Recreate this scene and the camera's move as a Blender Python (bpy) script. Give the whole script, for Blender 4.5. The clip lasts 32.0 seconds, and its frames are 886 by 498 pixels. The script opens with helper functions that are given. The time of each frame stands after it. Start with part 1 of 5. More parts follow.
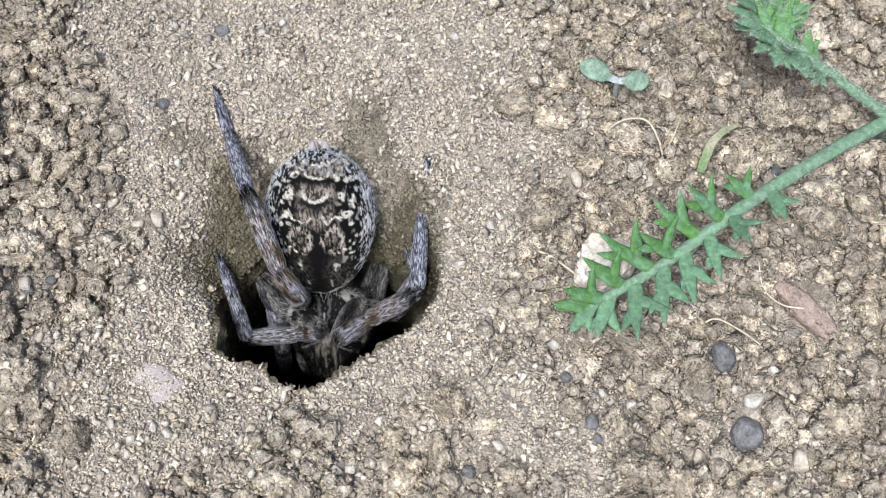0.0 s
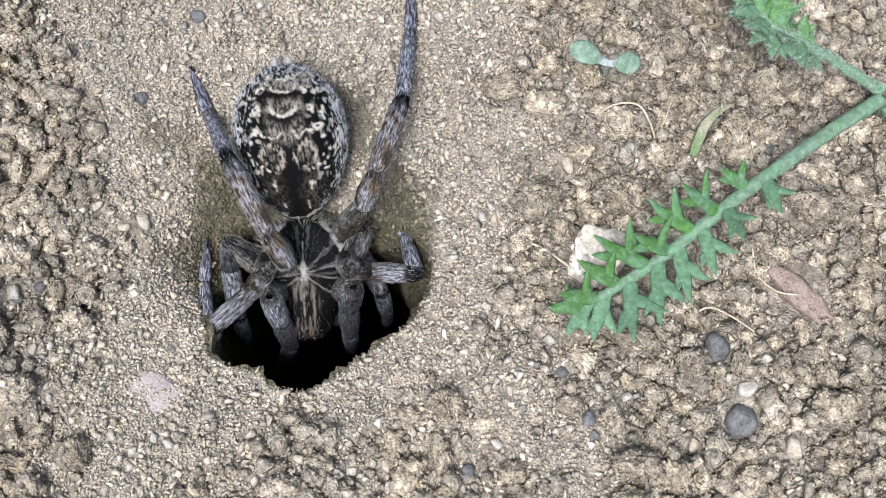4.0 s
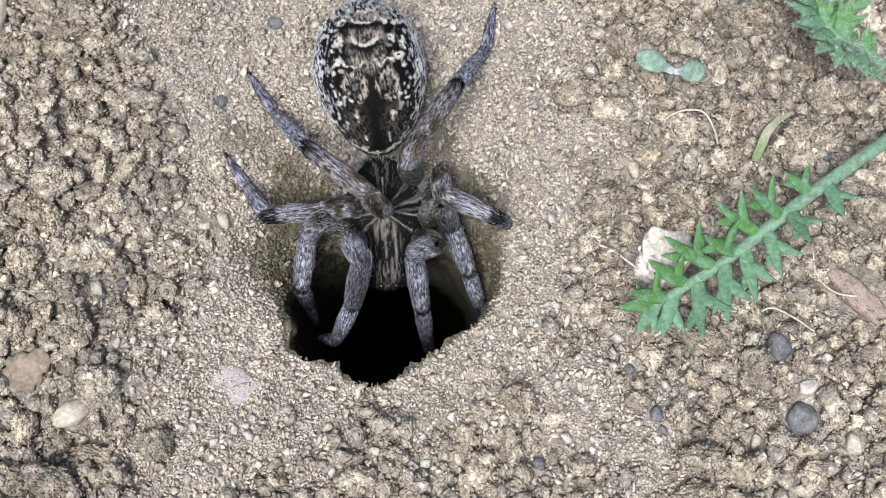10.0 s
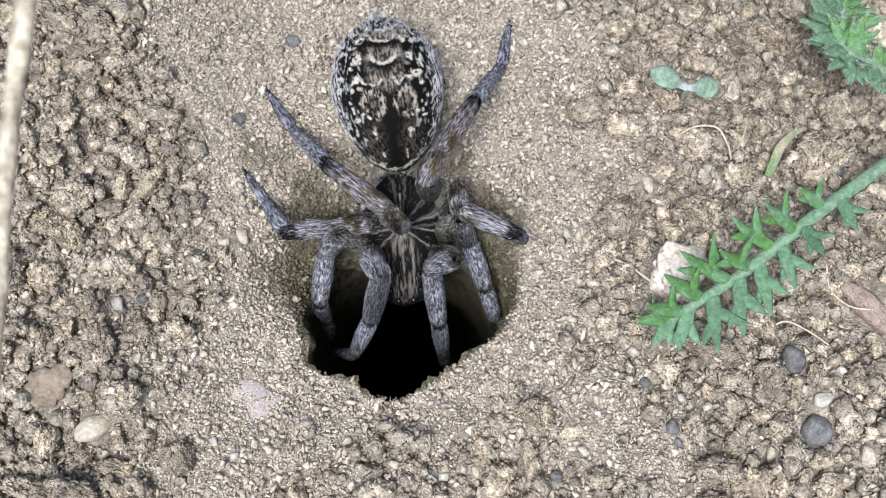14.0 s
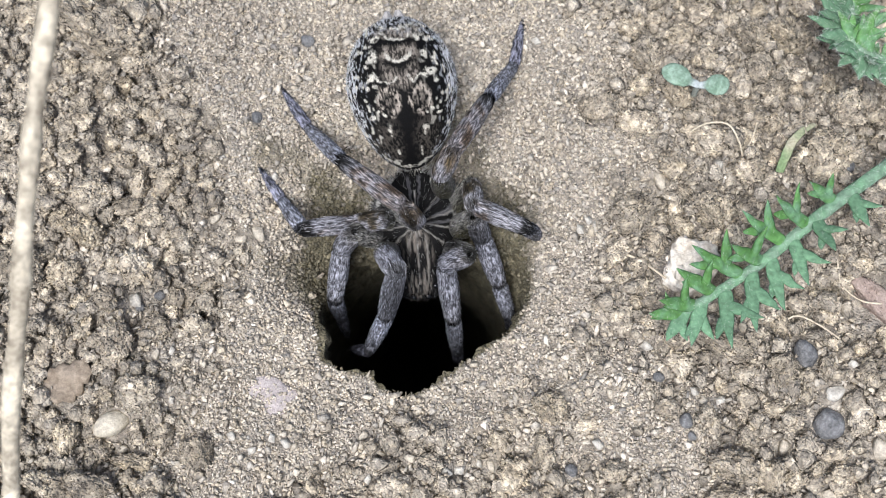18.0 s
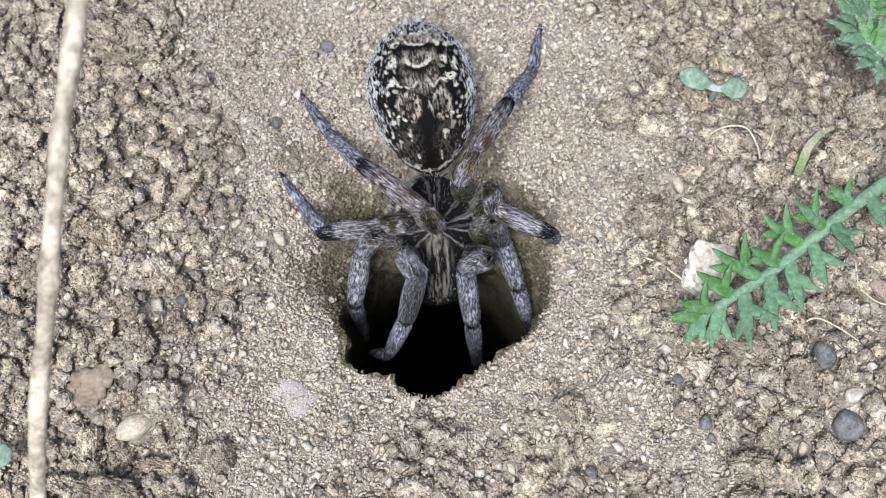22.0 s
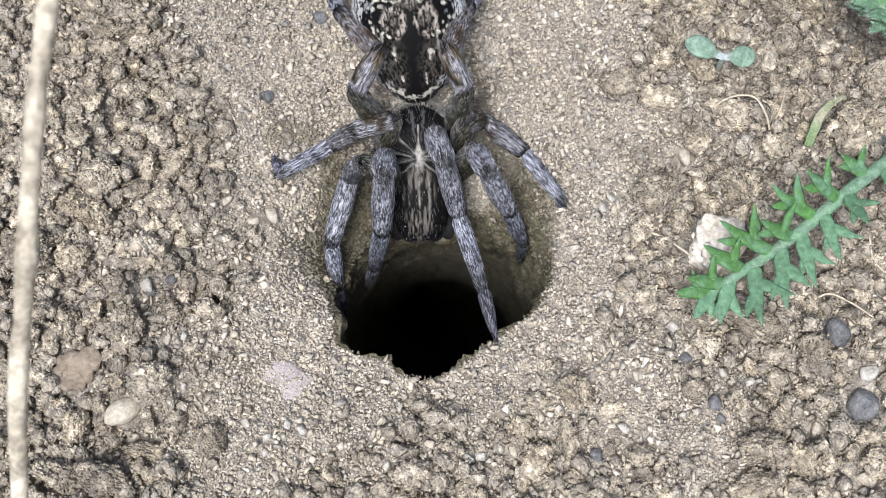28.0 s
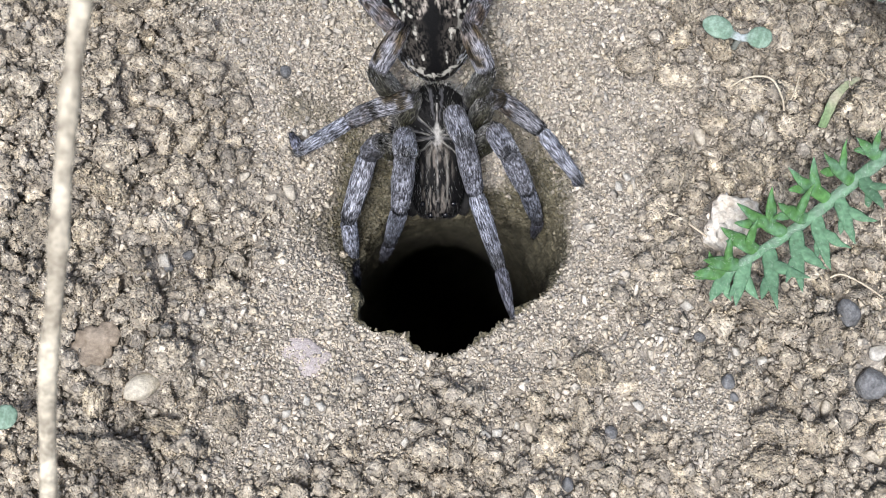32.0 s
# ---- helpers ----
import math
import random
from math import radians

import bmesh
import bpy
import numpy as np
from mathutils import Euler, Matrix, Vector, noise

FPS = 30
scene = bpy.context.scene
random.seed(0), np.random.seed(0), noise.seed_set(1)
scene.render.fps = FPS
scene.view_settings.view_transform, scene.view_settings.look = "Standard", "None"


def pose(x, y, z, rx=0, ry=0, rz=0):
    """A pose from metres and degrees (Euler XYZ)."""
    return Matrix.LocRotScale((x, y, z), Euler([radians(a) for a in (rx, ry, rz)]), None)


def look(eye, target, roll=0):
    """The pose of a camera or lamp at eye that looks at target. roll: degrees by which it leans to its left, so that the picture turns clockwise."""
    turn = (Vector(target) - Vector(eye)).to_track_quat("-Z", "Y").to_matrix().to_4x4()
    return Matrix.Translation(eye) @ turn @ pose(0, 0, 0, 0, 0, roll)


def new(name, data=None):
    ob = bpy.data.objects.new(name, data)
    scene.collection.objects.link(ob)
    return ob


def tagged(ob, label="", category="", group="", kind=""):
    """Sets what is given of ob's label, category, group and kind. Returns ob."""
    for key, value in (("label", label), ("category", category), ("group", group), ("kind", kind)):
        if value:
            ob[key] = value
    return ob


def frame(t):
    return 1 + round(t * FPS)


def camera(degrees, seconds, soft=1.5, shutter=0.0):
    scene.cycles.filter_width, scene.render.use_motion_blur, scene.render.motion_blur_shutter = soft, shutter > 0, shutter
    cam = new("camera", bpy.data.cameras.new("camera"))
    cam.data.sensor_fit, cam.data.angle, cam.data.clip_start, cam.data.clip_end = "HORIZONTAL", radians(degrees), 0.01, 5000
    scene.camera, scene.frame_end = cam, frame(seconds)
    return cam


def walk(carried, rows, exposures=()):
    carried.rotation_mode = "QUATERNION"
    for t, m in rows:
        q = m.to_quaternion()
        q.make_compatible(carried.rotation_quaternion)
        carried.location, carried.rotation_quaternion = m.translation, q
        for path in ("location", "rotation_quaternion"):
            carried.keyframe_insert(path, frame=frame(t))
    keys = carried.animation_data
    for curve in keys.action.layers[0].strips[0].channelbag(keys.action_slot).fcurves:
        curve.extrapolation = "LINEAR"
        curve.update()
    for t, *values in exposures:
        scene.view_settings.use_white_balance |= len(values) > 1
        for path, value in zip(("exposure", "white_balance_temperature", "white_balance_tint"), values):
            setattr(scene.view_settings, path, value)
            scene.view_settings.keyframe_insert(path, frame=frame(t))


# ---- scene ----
MM = 0.001
cam = camera(38, 32.0, soft=0.9)
# seconds, camera place in mm, turn in degrees
PATH = [
    (0, 25.79, -38.04, 133.42, 21.045, 0.867, 1.901),
    (0.5, 26.12, -38.09, 133.52, 21.152, 0.982, 1.876),
    (1, 26.58, -37.49, 133.99, 20.954, 0.925, 1.738),
    (1.2, 26.50, -37.55, 134.00, 21.000, 0.925, 1.700),
    (1.5, 30.10, -30.99, 131.93, 15.848, 0.918, 0.929),
    (2, 29.43, -25.88, 133.62, 15.527, 1.524, 0.574),
    (2.5, 28.37, -26.08, 134.37, 16.124, 1.759, 0.570),
    (4.5, 21.06, -18.43, 138.83, 12.656, 0.010, -0.313),
    (5, 18.29, -18.85, 139.22, 13.215, 0.045, -0.111),
    (5.5, 16.64, -19.53, 139.16, 13.487, -0.231, -0.024),
    (6, 18.38, -19.02, 139.95, 13.647, -0.089, 0.014),
    (6.5, 16.89, -19.98, 139.94, 14.043, -0.491, -0.017),
    (7, 17.89, -18.68, 140.28, 13.832, -0.040, 0.017),
    (7.5, 16.12, -19.64, 141.28, 14.292, -0.215, 0.025),
    (8, 16.25, -20.27, 142.26, 13.904, -0.029, 0.189),
    (8.5, 15.48, -20.59, 142.56, 14.005, -0.141, 0.136),
    (9, 14.82, -21.18, 142.19, 14.287, -0.264, 0.016),
    (9.5, 15.13, -21.76, 141.87, 14.507, -0.197, -0.013),
    (10, 14.87, -22.49, 141.97, 13.921, -0.054, 0.206),
    (10.5, 12.47, -22.07, 142.43, 13.654, -0.130, 0.251),
    (11, 13.09, -22.77, 142.04, 13.927, 0.241, 0.214),
    (11.5, 12.49, -23.60, 141.85, 13.977, 0.070, 0.152),
    (12, 13.39, -23.23, 142.17, 14.066, 0.057, 0.100),
    (12.5, 13.16, -23.45, 142.13, 13.916, 0.072, 0.116),
    (13, 14.04, -22.93, 142.89, 14.451, 0.052, 0.182),
    (13.5, 13.59, -22.48, 143.15, 14.420, 0.081, 0.046),
    (15.5, 12.34, -23.16, 145.07, 14.707, 0.023, 0.061),
    (16, 11.88, -23.39, 144.84, 14.710, -0.015, -0.005),
    (16.5, 11.69, -23.76, 144.58, 14.892, 0.297, -0.040),
    (17, 12.37, -24.28, 144.62, 14.854, 0.383, -0.020),
    (17.5, 11.91, -23.79, 144.69, 14.661, 0.280, 0.016),
    (18, 12.04, -24.41, 144.63, 14.890, 0.341, -0.088),
    (18.5, 13.79, -27.54, 144.60, 15.510, 0.843, -0.022),
    (19, 13.23, -26.84, 144.61, 15.006, 0.925, 0.079),
    (19.5, 12.11, -26.09, 144.95, 15.117, 0.807, 0.044),
    (20, 11.79, -24.22, 145.74, 15.135, 0.657, 0.012),
    (20.5, 11.31, -24.85, 145.61, 15.203, 0.842, -0.016),
    (21, 11.26, -25.00, 145.32, 15.356, 0.698, -0.171),
    (21.5, 10.67, -24.73, 145.47, 15.242, 0.658, -0.189),
    (22, 10.47, -24.83, 145.42, 15.134, 0.655, -0.193),
    (22.5, 10.63, -24.08, 145.43, 15.025, 0.783, -0.252),
    (23, 10.72, -25.24, 144.82, 15.583, 0.684, -0.361),
    (23.5, 10.59, -24.81, 144.81, 15.432, 0.743, -0.450),
    (24, 11.11, -25.03, 144.85, 15.327, 0.792, -0.428),
    (24.5, 10.65, -25.07, 144.89, 15.383, 0.809, -0.401),
    (25, 10.48, -25.29, 145.91, 15.272, 0.718, -0.405),
    (25.5, 10.74, -25.86, 145.09, 15.363, 0.663, -0.424),
    (27.5, 11.09, -25.53, 138.90, 14.792, 1.088, -0.436),
    (28, 11.60, -26.00, 139.68, 15.097, 1.145, -0.485),
    (28.5, 10.60, -26.34, 141.27, 15.844, 1.074, -0.478),
    (29, 9.99, -26.50, 140.87, 15.112, 0.713, -0.497),
    (29.5, 9.75, -26.39, 140.67, 14.877, 0.896, -0.511),
    (30, 9.21, -26.16, 140.78, 15.035, 0.884, -0.501),
    (30.5, 8.91, -25.80, 139.82, 14.482, 0.801, -0.543),
    (31, 7.38, -23.98, 140.00, 13.375, 0.198, -0.667),
    (31.5, 5.67, -22.29, 141.59, 12.117, -0.581, -0.428),
    (32, 6.25, -21.94, 141.74, 12.390, -0.272, -0.390),
]
# a small lens close up: the ground and the spider are sharp, the leaning straw and the shaft are not
cam.data.dof.use_dof, cam.data.dof.focus_distance, cam.data.dof.aperture_fstop = True, 0.143, 30
walk(cam, [(t, pose(x * MM, y * MM, z * MM, rx, ry, rz)) for t, x, y, z, rx, ry, rz in PATH])

# ---- light: bright open shade under a pale sky ----
world = bpy.data.worlds.new("sky")
scene.world = world
world.use_nodes = True
wn = world.node_tree.nodes
sky = wn.new("ShaderNodeTexSky")
sky.sky_type, sky.sun_disc = "NISHITA", False
sky.sun_elevation, sky.sun_rotation = radians(68), radians(202)
sky.air_density, sky.dust_density, sky.ozone_density = 1.0, 4.0, 1.0
world.node_tree.links.new(sky.outputs[0], wn["Background"].inputs[0])
wn["Background"].inputs[1].default_value = 0.088
sun = new("sun", bpy.data.lights.new("sun", "SUN"))
sun.data.energy, sun.data.angle, sun.data.color = 2.5, radians(20), (0.985, 0.985, 1.0)
sun.matrix_world = look((-0.14, -0.34, 0.93), (0, 0, 0))
scene.view_settings.exposure = 0.57


# ---- mesh helpers ----
def lattice(ix, iy, iz, salt):
    n = (ix * 374761393 + iy * 668265263 + iz * 2147483647 + salt * 1274126177) & 0xFFFFFFFF
    n = ((n ^ (n >> 13)) * 1274126177) & 0xFFFFFFFF
    return ((n ^ (n >> 16)) & 0xFFFF) / 32767.5 - 1.0


def grain(p, size, salt=0):
    """Smooth value noise, -1 to 1, at points p (n x 3); size is the width of a bump."""
    q = np.asarray(p, float) / size
    i = np.floor(q).astype(np.int64)
    f = q - i
    f = f * f * (3 - 2 * f)
    total = 0.0
    for dx in (0, 1):
        for dy in (0, 1):
            for dz in (0, 1):
                w = (f[:, 0] if dx else 1 - f[:, 0]) * (f[:, 1] if dy else 1 - f[:, 1]) * (f[:, 2] if dz else 1 - f[:, 2])
                total = total + w * lattice(i[:, 0] + dx, i[:, 1] + dy, i[:, 2] + dz, salt)
    return total


def rough(p, size, octaves=3, salt=0):
    return sum(grain(p, size / 2**k, salt + k) / 2**k for k in range(octaves))


def mesh_of(name, verts, faces, smooth=True, tint=None):
    """A mesh from points in mm and equal-sided faces (all triangles or all quads)."""
    verts, faces = np.asarray(verts, float) * MM, np.asarray(faces, np.int32)
    me = bpy.data.meshes.new(name)
    k = faces.shape[1]
    me.vertices.add(len(verts))
    me.vertices.foreach_set("co", verts.ravel().astype(np.float32))
    me.loops.add(faces.size)
    me.loops.foreach_set("vertex_index", faces.ravel())
    me.polygons.add(len(faces))
    me.polygons.foreach_set("loop_start", np.arange(0, faces.size, k, dtype=np.int32))
    if smooth:
        me.polygons.foreach_set("use_smooth", np.ones(len(faces), bool))
    if tint is not None:
        at = me.color_attributes.new("tint", "FLOAT_COLOR", "POINT")
        at.data.foreach_set("color", np.c_[tint, np.ones(len(tint))].ravel().astype(np.float32))
    me.update(calc_edges=True)
    me.validate()
    return me


def part(name, me, material, parent=None, label=""):
    ob = new(name, me)
    if material and not me.materials:
        me.materials.append(material)
    if parent is not None:
        ob.parent = parent
    return tagged(ob, label)


def ball(level):
    bm = bmesh.new()
    bmesh.ops.create_icosphere(bm, subdivisions=level, radius=1.0)
    v = np.array([x.co[:] for x in bm.verts])
    f = np.array([[x.index for x in face.verts] for face in bm.faces])
    bm.free()
    return v, f


def lump(level, salt, bumps=0.28, size=0.9, flat=0.75, facets=0.0):
    """A crumb of soil or a pebble of radius about 1."""
    v, f = ball(level)
    d = v.copy()
    r = 1 + bumps * rough(d + salt * 7.3, size, 2, salt)
    v = v * r[:, None]
    if facets:
        rng = np.random.RandomState(salt)
        for n in rng.normal(size=(9, 3)):
            n = n / np.linalg.norm(n)
            over = v @ n - (0.62 + 0.2 * rng.rand())
            v = v - np.outer(np.clip(over, 0, None) * facets, n)
    v[:, 2] *= flat
    return v, f


def chip(points, salt, flat=0.8):
    """An angular grain of radius about 1: the hull of a few scattered points."""
    rg = np.random.RandomState(salt)
    p = rg.normal(size=(points, 3))
    p *= (rg.uniform(0.75, 1.15, points) / np.linalg.norm(p, axis=1))[:, None]
    p[:, 2] *= flat
    bm = bmesh.new()
    for q in p:
        bm.verts.new(q)
    bmesh.ops.convex_hull(bm, input=bm.verts)
    bmesh.ops.delete(bm, geom=[x for x in bm.verts if not x.link_faces], context="VERTS")
    bmesh.ops.triangulate(bm, faces=bm.faces)
    bm.verts.index_update()
    v = np.array([x.co[:] for x in bm.verts])
    f = np.array([[x.index for x in face.verts] for face in bm.faces])
    bm.free()
    return v, f


def aggregate(level, grains, low, high, salt, bumps=0.3, facets=1.0, under=-0.45):
    """A clod of radius about 1: an uneven core set all over with the angular grains that it is made of."""
    rg = np.random.RandomState(salt)
    v, f = lump(level, salt, bumps, 0.8, 1.0, facets)
    d = v / np.linalg.norm(v, axis=1)[:, None]
    v = v * (0.9 + 0.13 * rough(d + salt, 0.4, 4, salt))[:, None]
    at = v[rg.choice(np.flatnonzero(v[:, 2] > under), grains)]
    r = low + (high - low) * rg.rand(grains) ** 2.2
    at = at * (1 - 0.25 * r * rg.rand(grains))[:, None] + rg.normal(size=(grains, 3)) * 0.03
    gv, gf = strewn([chip(8 + k % 4, salt * 31 + k, 0.8) for k in range(7)], at, r, rg)
    return np.r_[v, gv], np.r_[f, gf + len(v)]


def turns(n, rng):
    q = rng.normal(size=(n, 4))
    q /= np.linalg.norm(q, axis=1)[:, None]
    w, x, y, z = q.T
    return np.stack([np.stack([1 - 2 * (y * y + z * z), 2 * (x * y - z * w), 2 * (x * z + y * w)], -1),
                     np.stack([2 * (x * y + z * w), 1 - 2 * (x * x + z * z), 2 * (y * z - x * w)], -1),
                     np.stack([2 * (x * z - y * w), 2 * (y * z + x * w), 1 - 2 * (x * x + y * y)], -1)], -2)


def strewn(templates, places, radii, rng):
    """One joined mesh's points and faces: a turned copy of some template at each place."""
    vs, fs, base = [], [], 0
    kind = rng.randint(len(templates), size=len(places))
    for k, (v, f) in enumerate(templates):
        m = kind == k
        if not m.any():
            continue
        n = int(m.sum())
        stretch = 1 + 0.3 * rng.uniform(-1, 1, (n, 1, 3))
        w = np.einsum("nij,pj->npi", turns(n, rng), v) * stretch * radii[m][:, None, None] + places[m][:, None]
        vs.append(w.reshape(-1, 3))
        fs.append((f[None] + (base + np.arange(n) * len(v))[:, None, None]).reshape(-1, 3))
        base += n * len(v)
    return np.concatenate(vs), np.concatenate(fs)


def tube(points, radii, sides=10, squash=1.0, closed=True):
    """Quads of a tube along points (n x 3, mm)."""
    p = np.asarray(points, float)
    r = np.broadcast_to(np.asarray(radii, float), (len(p),))
    d = np.gradient(p, axis=0)
    d /= np.linalg.norm(d, axis=1)[:, None]
    ref = np.array([0.0, 0, 1]) if abs(d[:, 2]).mean() < 0.8 else np.array([1.0, 0, 0])
    a = np.cross(d, ref)
    a /= np.linalg.norm(a, axis=1)[:, None]
    b = np.cross(a, d)
    th = np.linspace(0, 2 * np.pi, sides, endpoint=False)
    v = p[:, None] + r[:, None, None] * (np.cos(th)[None, :, None] * a[:, None] + squash * np.sin(th)[None, :, None] * b[:, None])
    n = len(p)
    i, j = np.meshgrid(np.arange(n - 1), np.arange(sides), indexing="ij")
    k = (j + 1) % sides
    f = np.stack([i * sides + j, i * sides + k, (i + 1) * sides + k, (i + 1) * sides + j], -1).reshape(-1, 4)
    return v.reshape(-1, 3), f


def spline(points, n):
    p = np.asarray(points, float)
    t = np.linspace(0, len(p) - 1, n)
    i = np.clip(t.astype(int), 0, len(p) - 2)
    u = (t - i)[:, None]
    g = lambda k: p[np.clip(k, 0, len(p) - 1)]  # noqa: E731
    a, b, c, d = g(i - 1), g(i), g(i + 1), g(i + 2)
    return 0.5 * (2 * b + (c - a) * u + (2 * a - 5 * b + 4 * c - d) * u**2 + (3 * b - a - 3 * c + d) * u**3)


def hairs(roots, ways, length, width, rng, droop=0.0):
    """Thin three-sided bristles, joined: points, triangles and the root that each point belongs to."""
    n = len(roots)
    side = np.cross(ways, rng.normal(size=(n, 3)))
    side /= np.linalg.norm(side, axis=1)[:, None] + 1e-9
    up = np.cross(ways, side)
    length = np.broadcast_to(length, (n,))[:, None]
    ring = [np.cos(a) * side + np.sin(a) * up for a in (0, 2.094, 4.189)]
    base = np.stack([roots + width * r for r in ring], 1)
    tip = (roots + ways * length - np.array([0, 0, droop]) * length)[:, None]
    v = np.concatenate([base, tip], 1).reshape(-1, 3)
    k = np.arange(n)[:, None, None] * 4
    f = (np.array([[0, 1, 3], [1, 2, 3], [2, 0, 3]])[None] + k).reshape(-1, 3)
    return v, f, np.repeat(np.arange(n), 4)


# ---- materials ----
def principled(name):
    m = bpy.data.materials.new(name)
    m.use_nodes = True
    nt = m.node_tree
    return m, nt, nt.nodes, nt.links, nt.nodes["Principled BSDF"]


def ramp(nodes, stops):
    r = nodes.new("ShaderNodeValToRGB")
    e = r.color_ramp.elements
    while len(e) < len(stops):
        e.new(0.5)
    for k, (at, c) in zip(e, stops):
        k.position, k.color = at, (*c, 1)
    return r


def noise_node(nt, scale, detail=4, roughness=0.6, coords=None):
    n = nt.nodes.new("ShaderNodeTexNoise")
    n.inputs["Scale"].default_value, n.inputs["Detail"].default_value, n.inputs["Roughness"].default_value = scale, detail, roughness
    if coords is not None:
        nt.links.new(coords, n.inputs["Vector"])
    return n


def mixed(nt, a, b, fac, blend="MIX"):
    m = nt.nodes.new("ShaderNodeMix")
    m.data_type, m.blend_type = "RGBA", blend
    for socket, value in ((m.inputs[0], fac), (m.inputs[6], a), (m.inputs[7], b)):
        if isinstance(value, (int, float)):
            socket.default_value = value
        elif isinstance(value, tuple):
            socket.default_value = (*value, 1)
        else:
            nt.links.new(value, socket)
    return m.outputs[2]


def bump(nt, height, strength, distance, normal=None):
    b = nt.nodes.new("ShaderNodeBump")
    b.inputs["Strength"].default_value, b.inputs["Distance"].default_value = strength, distance
    nt.links.new(height, b.inputs["Height"])
    if normal is not None:
        nt.links.new(normal, b.inputs["Normal"])
    return b.outputs[0]


def earth(name, dark, mid, light, island=0.0, single=False, rough_value=0.95, fine=1.0):
    """Dry loam of packed mineral grains at 0.3 and 0.7 mm with stains at 5 mm; island: share of colour change from crumb to crumb."""
    m, nt, nodes, links, bs = principled(name)
    tc = nodes.new("ShaderNodeTexCoord").outputs["Object"]
    co = tc
    if single:
        # clods are unit lumps scaled up: bring their own space to metres, each with its own offset
        geo = nodes.new("ShaderNodeNewGeometry").outputs["Position"]
        co = geo
    warp = noise_node(nt, 900, 2, 0.5, co)
    shift = nodes.new("ShaderNodeVectorMath")
    shift.operation = "MULTIPLY_ADD"
    links.new(warp.outputs["Color"], shift.inputs[0])
    shift.inputs[1].default_value = (0.0006, 0.0006, 0.0006)
    links.new(co, shift.inputs[2])
    big_n = noise_node(nt, 110, 4, 0.65, co)
    mid_n = noise_node(nt, 480, 4, 0.65, co)
    fine_n = noise_node(nt, 1900, 4, 0.75, co)
    cells = []
    for scale in (1250, 2900):
        v = nodes.new("ShaderNodeTexVoronoi")
        v.inputs["Scale"].default_value = scale
        links.new(shift.outputs[0], v.inputs["Vector"])
        cells.append(v)
    tone = ramp(nodes, [(0.3, dark), (0.48, mid), (0.7, light)])
    links.new(mid_n.outputs[0], tone.inputs[0])
    stain = ramp(nodes, [(0.36, (0.74, 0.72, 0.69)), (0.62, (1.05, 1.05, 1.05))])
    links.new(big_n.outputs[0], stain.inputs[0])
    col = mixed(nt, tone.outputs[0], stain.outputs[0], 0.8 if fine == 1.0 else 0.5, "MULTIPLY")
    for v, amount in zip(cells, (0.45 * fine, 0.45 * fine)):
        grey = nodes.new("ShaderNodeSeparateColor")
        links.new(v.outputs["Color"], grey.inputs[0])
        speck = ramp(nodes, [(0.0, (0.5, 0.49, 0.48)), (0.4, (0.88, 0.87, 0.85)), (0.75, (1.15, 1.12, 1.04)), (0.93, (1.5, 1.46, 1.36)), (1.0, (2.0, 1.98, 1.95))])
        links.new(grey.outputs[0], speck.inputs[0])
        col = mixed(nt, col, speck.outputs[0], amount, "MULTIPLY")
    if island:
        rnd = nodes.new("ShaderNodeObjectInfo").outputs["Random"] if single else nodes.new("ShaderNodeNewGeometry").outputs["Random Per Island"]
        own = ramp(nodes, [(0.0, (0.74, 0.73, 0.7)), (0.3, (0.92, 0.9, 0.86)), (0.55, (1.04, 1.0, 0.9)), (0.8, (1.1, 1.09, 1.06)), (0.94, (1.25, 1.22, 1.16)), (1.0, (1.6, 1.57, 1.5))])
        links.new(rnd, own.inputs[0])
        col = mixed(nt, col, own.outputs[0], island, "MULTIPLY")
        if single:
            bits = ramp(nodes, [(0.0, (0.78, 0.77, 0.76)), (0.3, (0.94, 0.93, 0.91)), (0.55, (1.0, 0.98, 0.94)), (0.7, (1.03, 1.0, 0.92)), (0.85, (1.02, 1.03, 1.04)), (0.95, (1.1, 1.09, 1.06)), (1.0, (1.6, 1.57, 1.52))])
            links.new(nodes.new("ShaderNodeNewGeometry").outputs["Random Per Island"], bits.inputs[0])
            col = mixed(nt, col, bits.outputs[0], 0.9, "MULTIPLY")
    links.new(col, bs.inputs["Base Color"])
    bs.inputs["Roughness"].default_value = rough_value
    bs.inputs["Specular IOR Level"].default_value = 0.2
    n1 = bump(nt, mid_n.outputs[0], 0.4, 0.0005)
    n2 = bump(nt, cells[0].outputs["Distance"], 0.3, -0.00025, n1)
    n3 = bump(nt, cells[1].outputs["Distance"], 0.8, -0.0003, n2)
    n4 = bump(nt, fine_n.outputs[0], 0.5, 0.00025, n3)
    links.new(n4, bs.inputs["Normal"])
    return m


